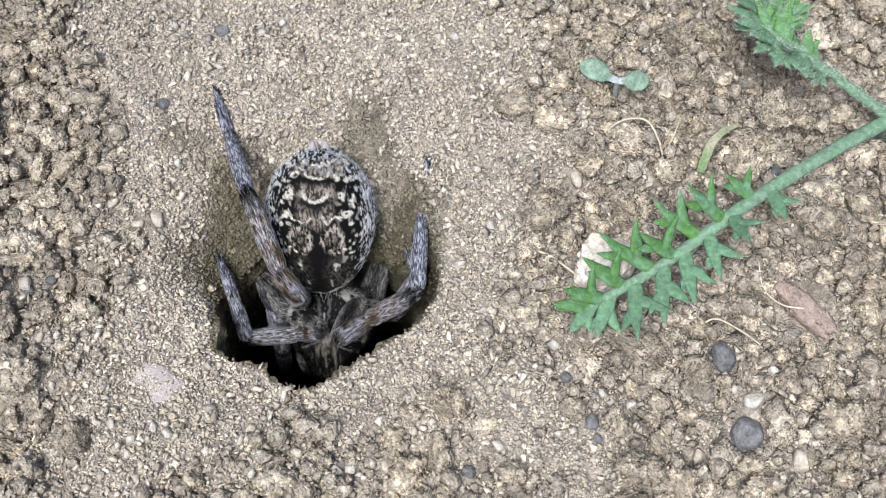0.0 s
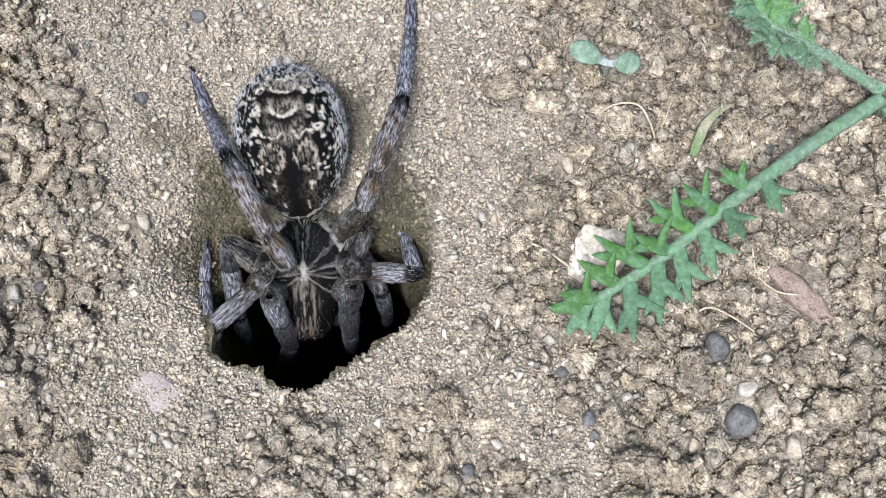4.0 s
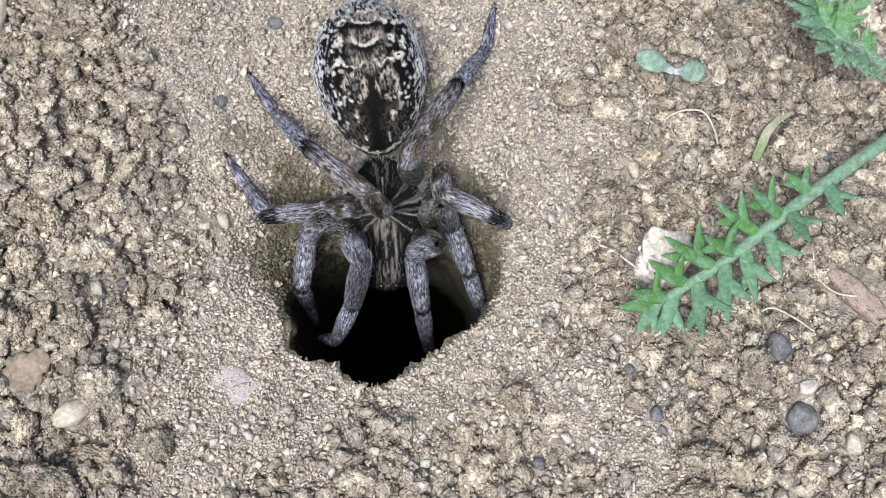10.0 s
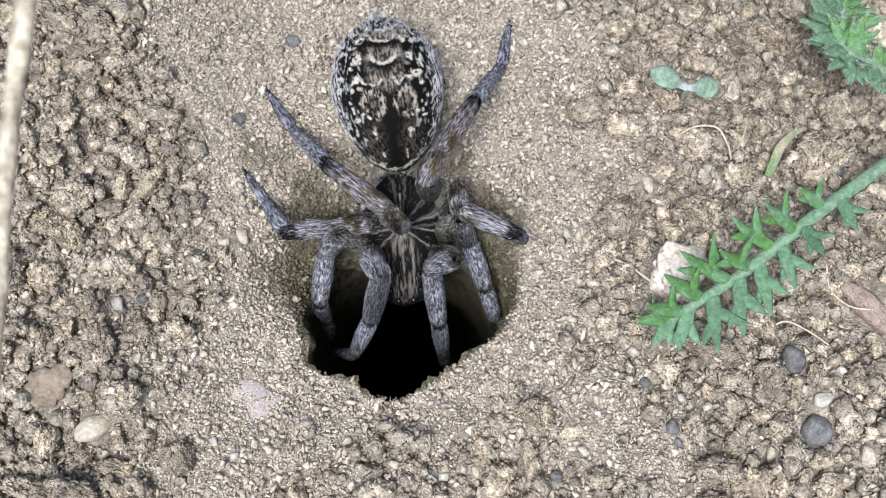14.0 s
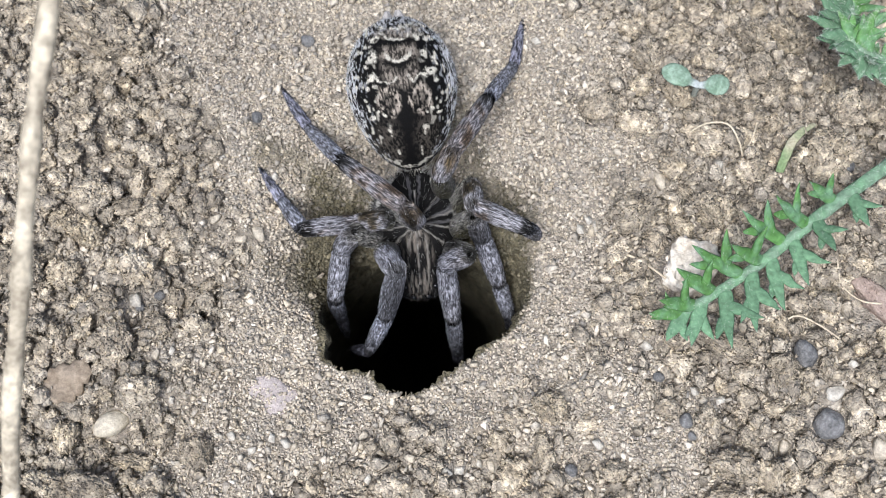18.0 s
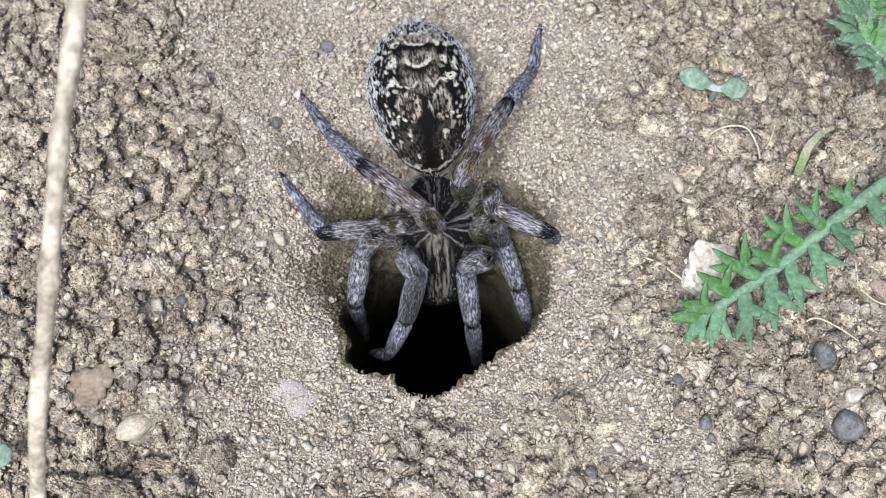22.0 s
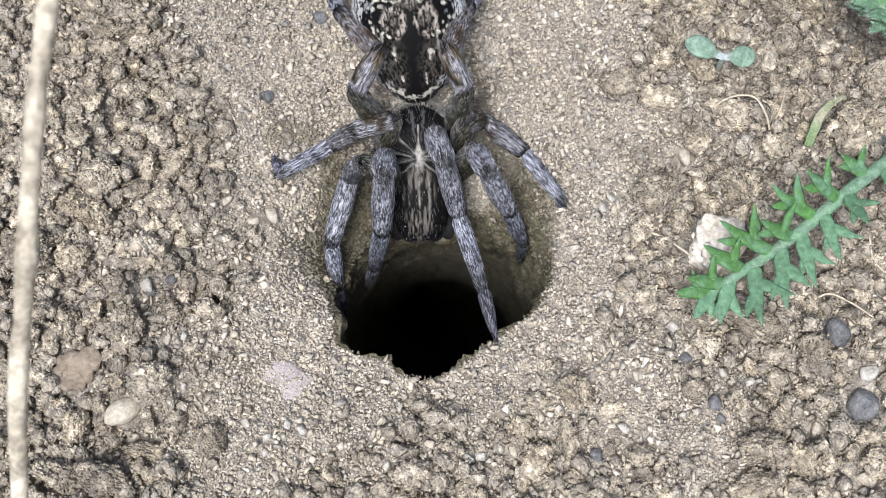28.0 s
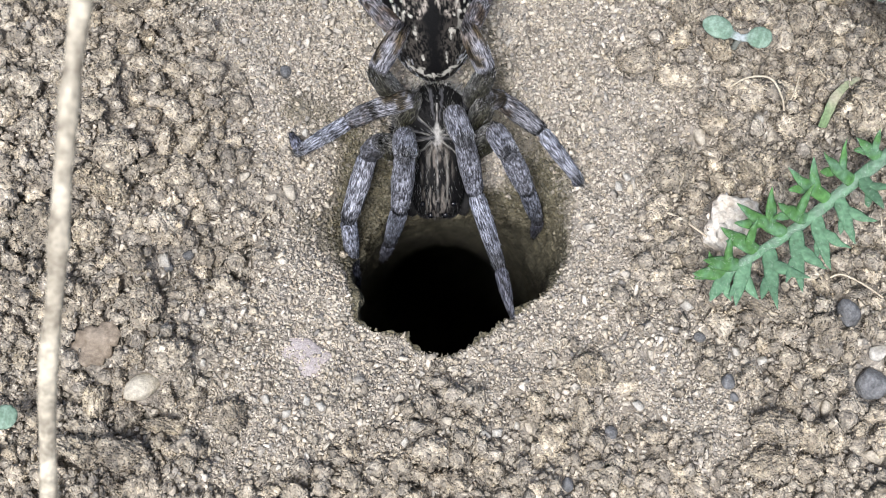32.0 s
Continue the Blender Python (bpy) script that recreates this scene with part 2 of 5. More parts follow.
def stone(name, dark, light, rough_value=0.6, size=600, spread=0.0):
    m, nt, nodes, links, bs = principled(name)
    co = nodes.new("ShaderNodeNewGeometry").outputs["Position"]
    n = noise_node(nt, size, 5, 0.65, co)
    r = ramp(nodes, [(0.32, dark), (0.68, light)])
    links.new(n.outputs[0], r.inputs[0])
    col = r.outputs[0]
    if spread:
        rnd = nodes.new("ShaderNodeNewGeometry").outputs["Random Per Island"]
        own = ramp(nodes, [(0.0, (0.42, 0.43, 0.45)), (0.1, (0.7, 0.7, 0.7)), (0.3, (0.86, 0.82, 0.75)), (0.45, (0.98, 0.96, 0.92)), (0.6, (1.1, 1.02, 0.86)), (0.72, (1.0, 1.01, 1.02)),
                           (0.86, (1.25, 1.22, 1.14)), (1.0, (1.75, 1.72, 1.68))])
        links.new(rnd, own.inputs[0])
        col = mixed(nt, col, own.outputs[0], spread, "MULTIPLY")
    bs.inputs["Roughness"].default_value = rough_value
    fine = noise_node(nt, size * 4, 3, 0.65, co)
    speck = ramp(nodes, [(0.35, (0.78, 0.77, 0.76)), (0.65, (1.15, 1.15, 1.14))])
    links.new(fine.outputs[0], speck.inputs[0])
    links.new(mixed(nt, col, speck.outputs[0], 0.8, "MULTIPLY"), bs.inputs["Base Color"])
    n1 = bump(nt, n.outputs[0], 0.35, 0.0006)
    links.new(bump(nt, fine.outputs[0], 0.45, 0.00014, n1), bs.inputs["Normal"])
    return m


def tinted(name, rough_value=0.7, gloss=0.3, grainy=0.35, size=4000, sheen=0.0):
    """Surface coloured by the mesh's own tint, with fine speckle."""
    m, nt, nodes, links, bs = principled(name)
    at = nodes.new("ShaderNodeAttribute")
    at.attribute_name = "tint"
    co = nodes.new("ShaderNodeTexCoord").outputs["Object"]
    n = noise_node(nt, size, 3, 0.6, co)
    r = ramp(nodes, [(0.3, (0.55, 0.55, 0.55)), (0.7, (1.3, 1.3, 1.3))])
    links.new(n.outputs[0], r.inputs[0])
    links.new(mixed(nt, at.outputs["Color"], r.outputs[0], grainy, "MULTIPLY"), bs.inputs["Base Color"])
    bs.inputs["Roughness"].default_value = rough_value
    bs.inputs["Specular IOR Level"].default_value = gloss
    bs.inputs["Sheen Weight"].default_value = sheen
    links.new(bump(nt, n.outputs[0], 0.4, 0.00008), bs.inputs["Normal"])
    return m


LOAM = ((0.265, 0.243, 0.215), (0.392, 0.363, 0.325), (0.54, 0.505, 0.458))
SOIL = earth("soil", (0.22, 0.203, 0.18), (0.355, 0.33, 0.298), (0.52, 0.488, 0.447))
CLOD = earth("clod_soil", *LOAM, island=0.6, fine=1.1)
CLOD_ONE = earth("clod_soil_single", *LOAM, island=0.75, single=True, fine=1.1)
# olive and brown soils, darkened to paint the shade on the ramp
SHADED = earth("shaded_olive_soil", (0.075, 0.069, 0.047), (0.135, 0.125, 0.089), (0.225, 0.21, 0.155))
DUSKY = earth("half_shaded_soil", (0.15, 0.138, 0.112), (0.25, 0.232, 0.193), (0.37, 0.347, 0.297))
# loam darkened to carry the shade inside the shaft
SHAFT_DARK = earth("shaft_dark_soil", (0.05, 0.046, 0.032), (0.085, 0.08, 0.058), (0.13, 0.123, 0.09))
GRIT = stone("grit", (0.45, 0.417, 0.372), (0.63, 0.587, 0.525), 0.75, 900, spread=0.85)
# grit to match, with the ramp's shade in its colour
GRIT_DUSKY = stone("half_dry_grit", (0.21, 0.194, 0.16), (0.34, 0.316, 0.268), 0.75, 900, spread=0.8)
GRIT_SHADED = stone("moist_grit", (0.105, 0.097, 0.069), (0.195, 0.182, 0.135), 0.7, 900, spread=0.7)
PEBBLE_PALE = stone("pale_stone", (0.6, 0.51, 0.4), (0.95, 0.91, 0.84), 0.8, 420)
PEBBLE_TAN = stone("tan_stone", (0.54, 0.49, 0.39), (0.76, 0.71, 0.6), 0.6, 500)
PEBBLE_GREY = stone("grey_stone", (0.09, 0.094, 0.1), (0.25, 0.257, 0.27), 0.75, 1000)
QUARTZ = stone("quartz", (0.46, 0.44, 0.4), (0.68, 0.66, 0.61), 0.45, 900)
SCRAP = stone("dry_leaf", (0.2, 0.16, 0.12), (0.42, 0.355, 0.285), 0.8, 420)
RUSSET = stone("russet_stone", (0.25, 0.19, 0.165), (0.46, 0.375, 0.335), 0.9, 900)
MAUVE = stone("mauve_stone", (0.36, 0.322, 0.325), (0.52, 0.472, 0.468), 0.9, 700)
STRAW = stone("straw", (0.2, 0.17, 0.13), (0.86, 0.79, 0.64), 0.6, 300)
PEBBLE_CREAM = stone("cream_stone", (0.42, 0.38, 0.31), (0.68, 0.62, 0.53), 0.7, 700)
THREAD = stone("root_thread", (0.5, 0.43, 0.33), (0.7, 0.63, 0.5), 0.6, 500)
GREEN = tinted("leaf_green", 0.65, 0.25, 0.8, 1700)
DOWN = tinted("plant_down", 0.8, 0.2, 0.0)
GLAUCOUS = tinted("glaucous_leaf", 0.7, 0.2, 0.7, 3400)
CUTICLE = tinted("spider_cuticle", 0.55, 0.08, 0.5, 5000)
FUR = tinted("spider_fur", 0.75, 0.06, 0.0)


def pelt(name):
    """Cuticle under lying hair: the mesh's own tint broken up into fine streaks along the limb."""
    m, nt, nodes, links, bs = principled(name)
    at = nodes.new("ShaderNodeAttribute")
    at.attribute_name = "tint"
    co = nodes.new("ShaderNodeTexCoord").outputs["Object"]
    squeeze = nodes.new("ShaderNodeVectorMath")
    squeeze.operation = "MULTIPLY"
    squeeze.inputs[1].default_value = (1.0, 0.17, 1.0)
    links.new(co, squeeze.inputs[0])
    n = noise_node(nt, 6800, 3, 0.6, squeeze.outputs[0])
    r = ramp(nodes, [(0.38, (0.06, 0.06, 0.065)), (0.48, (0.24, 0.24, 0.26)), (0.57, (0.75, 0.75, 0.79)), (0.72, (1.6, 1.6, 1.7))])
    links.new(n.outputs[0], r.inputs[0])
    links.new(mixed(nt, at.outputs["Color"], r.outputs[0], 1.0, "MULTIPLY"), bs.inputs["Base Color"])
    bs.inputs["Roughness"].default_value = 0.55
    bs.inputs["Specular IOR Level"].default_value = 0.2
    links.new(bump(nt, n.outputs[0], 0.5, 0.00015), bs.inputs["Normal"])
    return m


PELT = pelt("spider_pelt")
EYE, _, _, _, _bs = principled("eye_black")
_bs.inputs["Base Color"].default_value, _bs.inputs["Roughness"].default_value = (0.006, 0.006, 0.007, 1), 0.08

# ---- ground: one sheet with the burrow sunk into it ----
CX, CY = 7.5, 6.5
# the mouth of the shaft: a sharp lip on one side, the foot of a sloping ramp on the other
MOUTH = [(7.5, -2.3), (10.0, -1.1), (13.2, 1.4), (16.3, 3.3), (19.4, 5.7), (20.8, 9.8), (19.6, 13.0), (14.6, 14.8), (7.0, 15.4),
         (0.6, 14.4), (-2.6, 11.2), (-3.3, 7.8), (-2.9, 4.5), (-2.5, 1.6), (3.2, 0.1), (3.8, -1.3)]
_ang = np.arctan2([y - CY for x, y in MOUTH], [x - CX for x, y in MOUTH])
_rad = np.hypot([y - CY for x, y in MOUTH], [x - CX for x, y in MOUTH])
_ord = np.argsort(_ang)
_ang, _rad = _ang[_ord], _rad[_ord]


def rim_radius(th):
    th = (th + np.pi) % (2 * np.pi) - np.pi
    return np.interp(th, np.r_[_ang[-1] - 2 * np.pi, _ang, _ang[0] + 2 * np.pi], np.r_[_rad[-1], _rad, _rad[0]])


def smooth_step(x):
    x = np.clip(x, 0, 1)
    return x * x * (3 - 2 * x)


def crumbly(x, y):
    """0 on the trodden, packed soil round the burrow, 1 where loose clods lie."""
    p = np.c_[x, y, 0 * x]
    wob = 7 * rough(p, 13, 3, 40)
    left = (-19 - x + wob) / 11
    right = (x - 32 + wob + 0.15 * (y - 14)) / 10
    low = (-9.5 - y + wob) / 12
    return np.clip(np.maximum(np.maximum(left, right), low) + 0.35, 0, 1)


def ground_height(x, y):
    x, y = np.asarray(x, float), np.asarray(y, float)
    p = np.c_[x, y, 0 * x]
    th = np.arctan2(y - CY, x - CX)
    d = np.clip(np.hypot(x - CX, y - CY) - rim_radius(th), 0, None)
    loose = crumbly(x, y)
    far = np.clip((np.hypot(x - 15, y - 12) - 150) / 400, 0, 1)
    z = -2.0 * np.exp(-((d / 8.0) ** 2))
    # the ramp up which the burrow opens
    ramp_side = smooth_step((np.sin(th) + 0.25) / 0.8)
    reach = 15.0 - 4.0 * np.abs(np.cos(th)) - 9.0 * np.clip(np.cos(th), 0, 1)
    z = z - 8.0 * ramp_side * (1 - np.clip(d / reach, 0, 1)) ** 1.6
    near = np.clip(d / 2.0, 0.25, 1)
    z = z - 2.0 * loose
    z = z + (0.3 + 1.2 * loose) * rough(p, 9.0, 3, 3) * near + (0.3 + 0.3 * loose) * rough(p, 2.4, 2, 9) * near + 0.17 * rough(p, 0.8, 2, 19)
    z = z + far * 30 * rough(p, 1500, 2, 61)
    return z


def dimmed_at(x, y):
    """1 on the olive soil of the ramp and the burrow's sides, darkened for shade, 0 on plain ground."""
    x, y = np.asarray(x, float), np.asarray(y, float)
    th = np.arctan2(y - CY, x - CX)
    d = np.hypot(x - CX, y - CY) - rim_radius(th)
    side = smooth_step((np.sin(th) + 0.15) / 0.7)
    blot = 1 + 0.9 * rough(np.c_[x, y, 0 * x], 6.5, 2, 91)
    return np.clip(1.25 - d / (0.6 + (6.5 + 3.8 * np.clip(np.sin(th), 0, 1) - 6.5 * np.clip(np.cos(th), 0, 1)) * side * np.clip(blot, 0.25, 2)), 0, 1)


def make_ground():
    n = 600
    th = np.linspace(-np.pi, np.pi, n, endpoint=False)
    cs, sn = np.cos(th), np.sin(th)
    ragged = 0.75 * rough(np.c_[cs * 12, sn * 12, 0 * th], 2.4, 3, 77)
    r0 = rim_radius(th) + ragged
    x0, y0 = CX + r0 * cs, CY + r0 * sn
    lip = ground_height(x0, y0)
    rings = []
    # the shaft runs down long and straight, leaning under the ramp
    for d in np.r_[np.geomspace(210, 17, 30), np.linspace(15, 0.3, 30)]:
        w = smooth_step((d - 0.3) / 14.0)
        k = max(d - 15, 0)
        sx, sy, sr = 7.8, 6.0 + 0.1 * k + 0.0011 * k * k, 11.6
        inward = 0.25 * np.sin(np.clip(d / 3.0, 0, 1) * np.pi)
        x = x0 * (1 - w) + (sx + sr * cs) * w + inward * cs
        y = y0 * (1 - w) + (sy + sr * sn) * w + inward * sn
        z = lip * (1 - w) - 5.0 * w - d
        p = np.c_[x, y, z]
        e = 0.55 * rough(p, 4.5, 3, 23) + 0.2 * rough(p, 1.0, 2, 29)
        fade = min(d / 1.5, 1)
        rings.append(np.c_[x - cs * e * fade, y - sn * e * fade, z + 0.35 * e * fade])
    steps = np.concatenate([[0], np.cumsum(np.r_[np.full(90, 0.28), np.full(110, 0.45), np.full(40, 0.9)])])
    far = steps[-1] * np.geomspace(1.03, 3500, 50)
    for s in np.r_[steps, far]:
        rr = r0 + s - ragged * (1 - np.exp(-s / 3))
        x, y = CX + rr * cs, CY + rr * sn
        rings.append(np.c_[x, y, ground_height(x, y)])
    v = np.concatenate(rings)
    m = len(rings)
    i, j = np.meshgrid(np.arange(m - 1), np.arange(n), indexing="ij")
    k = (j + 1) % n
    f = np.stack([i * n + j, i * n + k, (i + 1) * n + k, (i + 1) * n + j], -1).reshape(-1, 4)
    me = mesh_of("ground", v, f)
    me.materials.append(SOIL)
    # wall of the burrow below its worn mouth: shade painted in with a darker soil
    me.materials.append(SHAFT_DARK)
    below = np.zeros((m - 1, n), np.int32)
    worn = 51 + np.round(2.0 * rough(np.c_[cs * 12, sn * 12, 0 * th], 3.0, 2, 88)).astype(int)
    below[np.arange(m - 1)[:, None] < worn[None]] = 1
    # painted shade: dark olive grains on the ramp, fewer and fewer away from the mouth
    me.materials.append(SHADED)
    chance = dimmed_at(v[:-n, 0], v[:-n, 1]).reshape(m - 1, n)
    chance = chance + np.random.RandomState(8).uniform(-0.16, 0.16, (m - 1, n))
    below[(chance > 0.6) & (below == 0)] = 2
    # milder step of the painted shade, out to the pale soil
    me.materials.append(DUSKY)
    below[(chance > 0.2) & (below == 0)] = 3
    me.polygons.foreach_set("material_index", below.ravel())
    tagged(new("ground", me), "dry grey-brown loam with a spider burrow sunk into it", "soil", kind="structure")
    # floor far down the shaft, its colour darkened for shade like the wall
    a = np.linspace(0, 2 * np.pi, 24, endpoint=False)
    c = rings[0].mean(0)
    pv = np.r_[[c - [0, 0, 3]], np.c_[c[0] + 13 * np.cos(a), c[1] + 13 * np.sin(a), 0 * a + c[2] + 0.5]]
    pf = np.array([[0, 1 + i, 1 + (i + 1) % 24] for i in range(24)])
    plug = part("burrow_floor", mesh_of("burrow_floor", pv, pf), SHAFT_DARK)
    tagged(plug, "earth floor at the bottom of the burrow, shade put into its colour", "soil", kind="structure")


make_ground()


# ---- loose soil ----
rng = np.random.RandomState(5)
CLOD_SHAPES = [aggregate(3, 120 + 6 * k, 0.07, 0.26, 10 + k, 0.5) for k in range(12)]
CRUMB_SHAPES = [aggregate(1, 16 + k, 0.12, 0.36, 30 + k, 0.4, 1.0, -0.9) if k % 4 else chip(10 + k % 5, 30 + k, 0.9) for k in range(16)]
FINE_SHAPES = [aggregate(1, 7, 0.25, 0.6, 45 + k, 0.4, 0.8, -0.9) if k % 3 == 0 else chip(8 + k % 4, 45 + k) for k in range(15)]
GRAIN_SHAPES = [chip(7 + k % 3, 60 + k) for k in range(16)]
TAKEN = []


def free_of(x, y, r):
    return all((x - a) ** 2 + (y - b) ** 2 > (0.8 * (r + c)) ** 2 for a, b, c in TAKEN)


def clod_mesh(name, shape, material):
    me = mesh_of(name, *shape, smooth=material not in (CLOD_ONE, RUSSET, PEBBLE_PALE))
    me.materials.append(material)
    return me


def rest_on(me, x, y, sx, sy, sz, turn, sink=0.35, name="soil_clod", label="", category="", group="", tilt=0.0):
    """A stone or clod of half sizes sx, sy, sz (mm), settled a little into the soil."""
    ob = new(name, me)
    z = float(ground_height([x], [y])[0])
    ob.matrix_basis = pose(x * MM, y * MM, (z + sz * (1 - 2 * sink)) * MM, tilt, 0, turn) @ Matrix.Diagonal((sx, sy, sz, 1))
    TAKEN.append((x, y, 0.5 * (sx + sy)))
    return tagged(ob, label, category, group)


def stone_mesh(name, material, salt, facets=0.5, bumps=0.2, level=3):
    return clod_mesh(name, lump(level, salt, bumps, 1.0, 1.0, facets), material)


# named stones
rest_on(clod_mesh("white_stone", aggregate(5, 26, 0.08, 0.3, 131, 0.35, 1.0), PEBBLE_PALE), 39.8, 11.2, 4.2, 4.0, 3.3, 70, 0.25, "white_stone",
        "rough off-white stone half buried under the feathery leaf", "stone")
rest_on(stone_mesh("tan_pebble", PEBBLE_TAN, 102, 0.3, 0.1), -26.6, -6.0, 2.3, 1.5, 1.3, 20, 0.3, "tan_pebble", "smooth oblong yellowish-tan pebble on loose soil", "pebble")
rest_on(stone_mesh("slate_pebble", PEBBLE_GREY, 103, 0.6, 0.16, 4), 55.0, -6.0, 1.9, 1.9, 1.7, 0, 0.2, "slate_pebble", "round slate-grey pebble in gravelly soil", "pebble")
rest_on(stone_mesh("dark_pebble", PEBBLE_GREY, 104, 0.5, 0.2), 52.6, 1.8, 1.8, 1.4, 1.5, 120, 0.15, "dark_pebble", "dark grey oval pebble with pale veins", "pebble")
rest_on(stone_mesh("quartz_pebble", QUARTZ, 105, 0.7, 0.15), 55.9, -2.7, 1.2, 0.9, 0.8, 10, 0.3, "quartz_pebble", "small white quartz pebble on the gravel", "pebble")
rest_on(clod_mesh("russet_stone", aggregate(4, 150, 0.05, 0.12, 106, 0.2, 0.5), RUSSET), 62.2, 7.9, 5.2, 1.9, 1.8, -52, 0.25, "russet_stone", "elongated pinkish-brown crusty lump of stone", "stone")
rest_on(stone_mesh("mauve_stone", MAUVE, 107, 0.4, 0.2, 4), -9.2, -3.4, 3.8, 3.0, 0.9, 0, 0.97, "mauve_stone", "flat mauve-grey stone flush with packed soil", "stone")
BLUE_MESH = stone_mesh("blue_pebble", PEBBLE_GREY, 108, 0.4, 0.15)
for x, y, r in ((-11.0, 30.3, 0.85), (-22.0, 9.1, 0.75), (-5.2, 40.2, 1.0), (59.8, 24.6, 0.9), (25.6, -11.4, 0.9), (20.5, -17.0, 0.9),
                (38.4, -6.0, 0.98), (39.0, -7.7, 0.6), (35.8, -0.9, 0.77), (-24.1, 7.7, 0.75)):
    rest_on(BLUE_MESH, x, y, r, r * 0.8, r * 0.7, x * 40, 0.3, "blue_pebble", "tiny blue-grey pebble lying on the soil", "pebble", "blue-grey pebbles")
QUARTZ_MESH = clod_mesh("quartz_grain", chip(16, 109, 1.0), QUARTZ)
for x, y, r in ((27.3, 16.6, 0.7), (28.3, 17.7, 0.6), (-8.6, 23.0, 0.55), (2.0, 41.5, 0.6), (-6.4, -8.4, 0.75), (-12.5, -7.6, 0.7),
                (34.5, 2.6, 0.8), (58.0, 0.5, 0.7), (22.6, 40.0, 0.7), (-24.5, 8.3, 1.1), (44.0, 24.5, 1.0), (61.3, 31.0, 0.8),
                (42.7, -3.5, 0.76), (28.6, -8.5, 0.82), (39.6, -2.6, 0.64), (11.6, -11.6, 0.78), (13.0, -11.3, 0.78), (15.3, -10.4, 0.56), (-19.6, -3.4, 0.51),
                (-10.1, -9.2, 0.63), (-8.0, -7.8, 0.63), (2.8, -12.3, 0.63), (-19.8, 2.2, 0.6), (-15.0, 25.5, 0.5)):
    rest_on(QUARTZ_MESH, x, y, r, r * 0.8, r * 0.75, x * 31, 0.3, "quartz_grain", "tiny whitish quartz grain on the soil", "pebble", "quartz grains")
PALE_MESH = clod_mesh("pale_pebble", chip(26, 110, 0.9), PEBBLE_CREAM)
for x, y, r in ((-10.4, 16.0, 1.2), (-12.4, 15.4, 0.8), (60.6, -9.0, 1.5), (55.0, -14.0, 1.4), (30.0, -3.0, 0.7), (7.5, -10.0, 0.8), (27.5, -6.5, 0.7), (61.8, 23.6, 0.8),
                (-21.5, 1.8, 0.74), (-15.4, 17.8, 0.83), (2.1, -7.5, 0.82), (16.6, -10.7, 0.85), (49.9, -8.7, 1.13), (-29.9, 11.7, 0.59), (45.5, 22.5, 0.6),
                (11.6, -3.1, 0.45), (36.9, 22.5, 1.29), (13.8, -12.9, 0.84)):
    rest_on(PALE_MESH, x, y, r, r * 0.85, r * 0.75, x * 53, 0.3, "pale_pebble", "small cream-coloured pebble in loose soil", "pebble", "cream pebbles")

TAKEN.append((-31.8, -1.2, 2.6))
STONES = [s for s in TAKEN if s[:2] != (-9.2, -3.4)]

# clods that stand out: on the side of the straw, below the burrow, round the plants
BIG = [clod_mesh("big_clod", aggregate(4, 520 + 30 * k, 0.045, 0.17, 200 + k, 0.4), CLOD_ONE) for k in range(6)]
SINGLE = [clod_mesh("soil_clod", s, CLOD_ONE) for s in CLOD_SHAPES]


def settle(places):
    for k, (x, y, rx, ry) in enumerate(places):
        big = rx * ry > 3.2
        rest_on(BIG[k % 6] if big else SINGLE[k % 12], x, y, rx * 1.12, ry * 1.12, 1.2 * min(rx, ry), (k * 47) % 40 - 20, 0.12, "large_clod" if big else "soil_clod",
                "large knobbly clod of dry grey-brown loam" if big else "small crumbly clod of dry grey-brown loam", "clod", "large clods" if big else "small clods")


settle(((-30.6, 41.9, 5.2, 3.3), (-32.9, 25.9, 1.9, 1.3), (-26.8, 25.5, 1.6, 1.3), (-23.5, 25.9, 1.7, 1.7), (-25.8, 19.6, 2.0, 1.2), (-23.0, 17.8, 2.0, 1.3),
        (-30.9, 16.8, 2.1, 2.2), (-34.3, 18.2, 1.0, 1.2), (-32.8, 11.4, 2.2, 2.0), (-26.1, 3.4, 2.3, 2.6), (-21.3, 4.7, 1.7, 1.2), (-33.2, 4.1, 1.4, 1.8),
        (-30.1, 5.1, 1.2, 1.8), (-31.5, 30.2, 1.8, 1.5), (-25.8, 37.4, 1.8, 1.7), (-30.0, 21.0, 2.8, 2.4), (-38.0, 12.0, 3.0, 2.6)))
settle(((-32.6, -13.0, 2.7, 2.0), (-28.0, -13.6, 2.9, 2.1), (-22.8, -3.0, 2.7, 2.3), (-33.4, -10.3, 1.4, 1.1), (-16.4, -9.4, 2.0, 1.9), (-23.5, -7.2, 1.1, 1.3), (-20.5, -7.5, 1.4, 1.6), (-23.6, -10.3, 2.5, 1.1),
        (-31.4, -7.5, 1.6, 2.2), (-3.1, -13.4, 1.2, 1.2), (22.6, -9.8, 1.5, 2.1), (17.6, -7.9, 1.3, 1.1), (23.3, -4.4, 1.9, 2.0), (19.2, -5.4, 1.6, 0.9), (30.3, -11.7, 1.6, 1.4),
        (36.3, -4.5, 1.6, 1.3), (27.4, -6.3, 1.6, 0.9), (40.7, -6.1, 1.6, 1.6), (43.5, -10.8, 2.5, 2.1), (45.6, -7.6, 1.4, 1.6), (47.8, -12.0, 1.9, 2.1), (42.1, -14.6, 2.9, 1.5)))
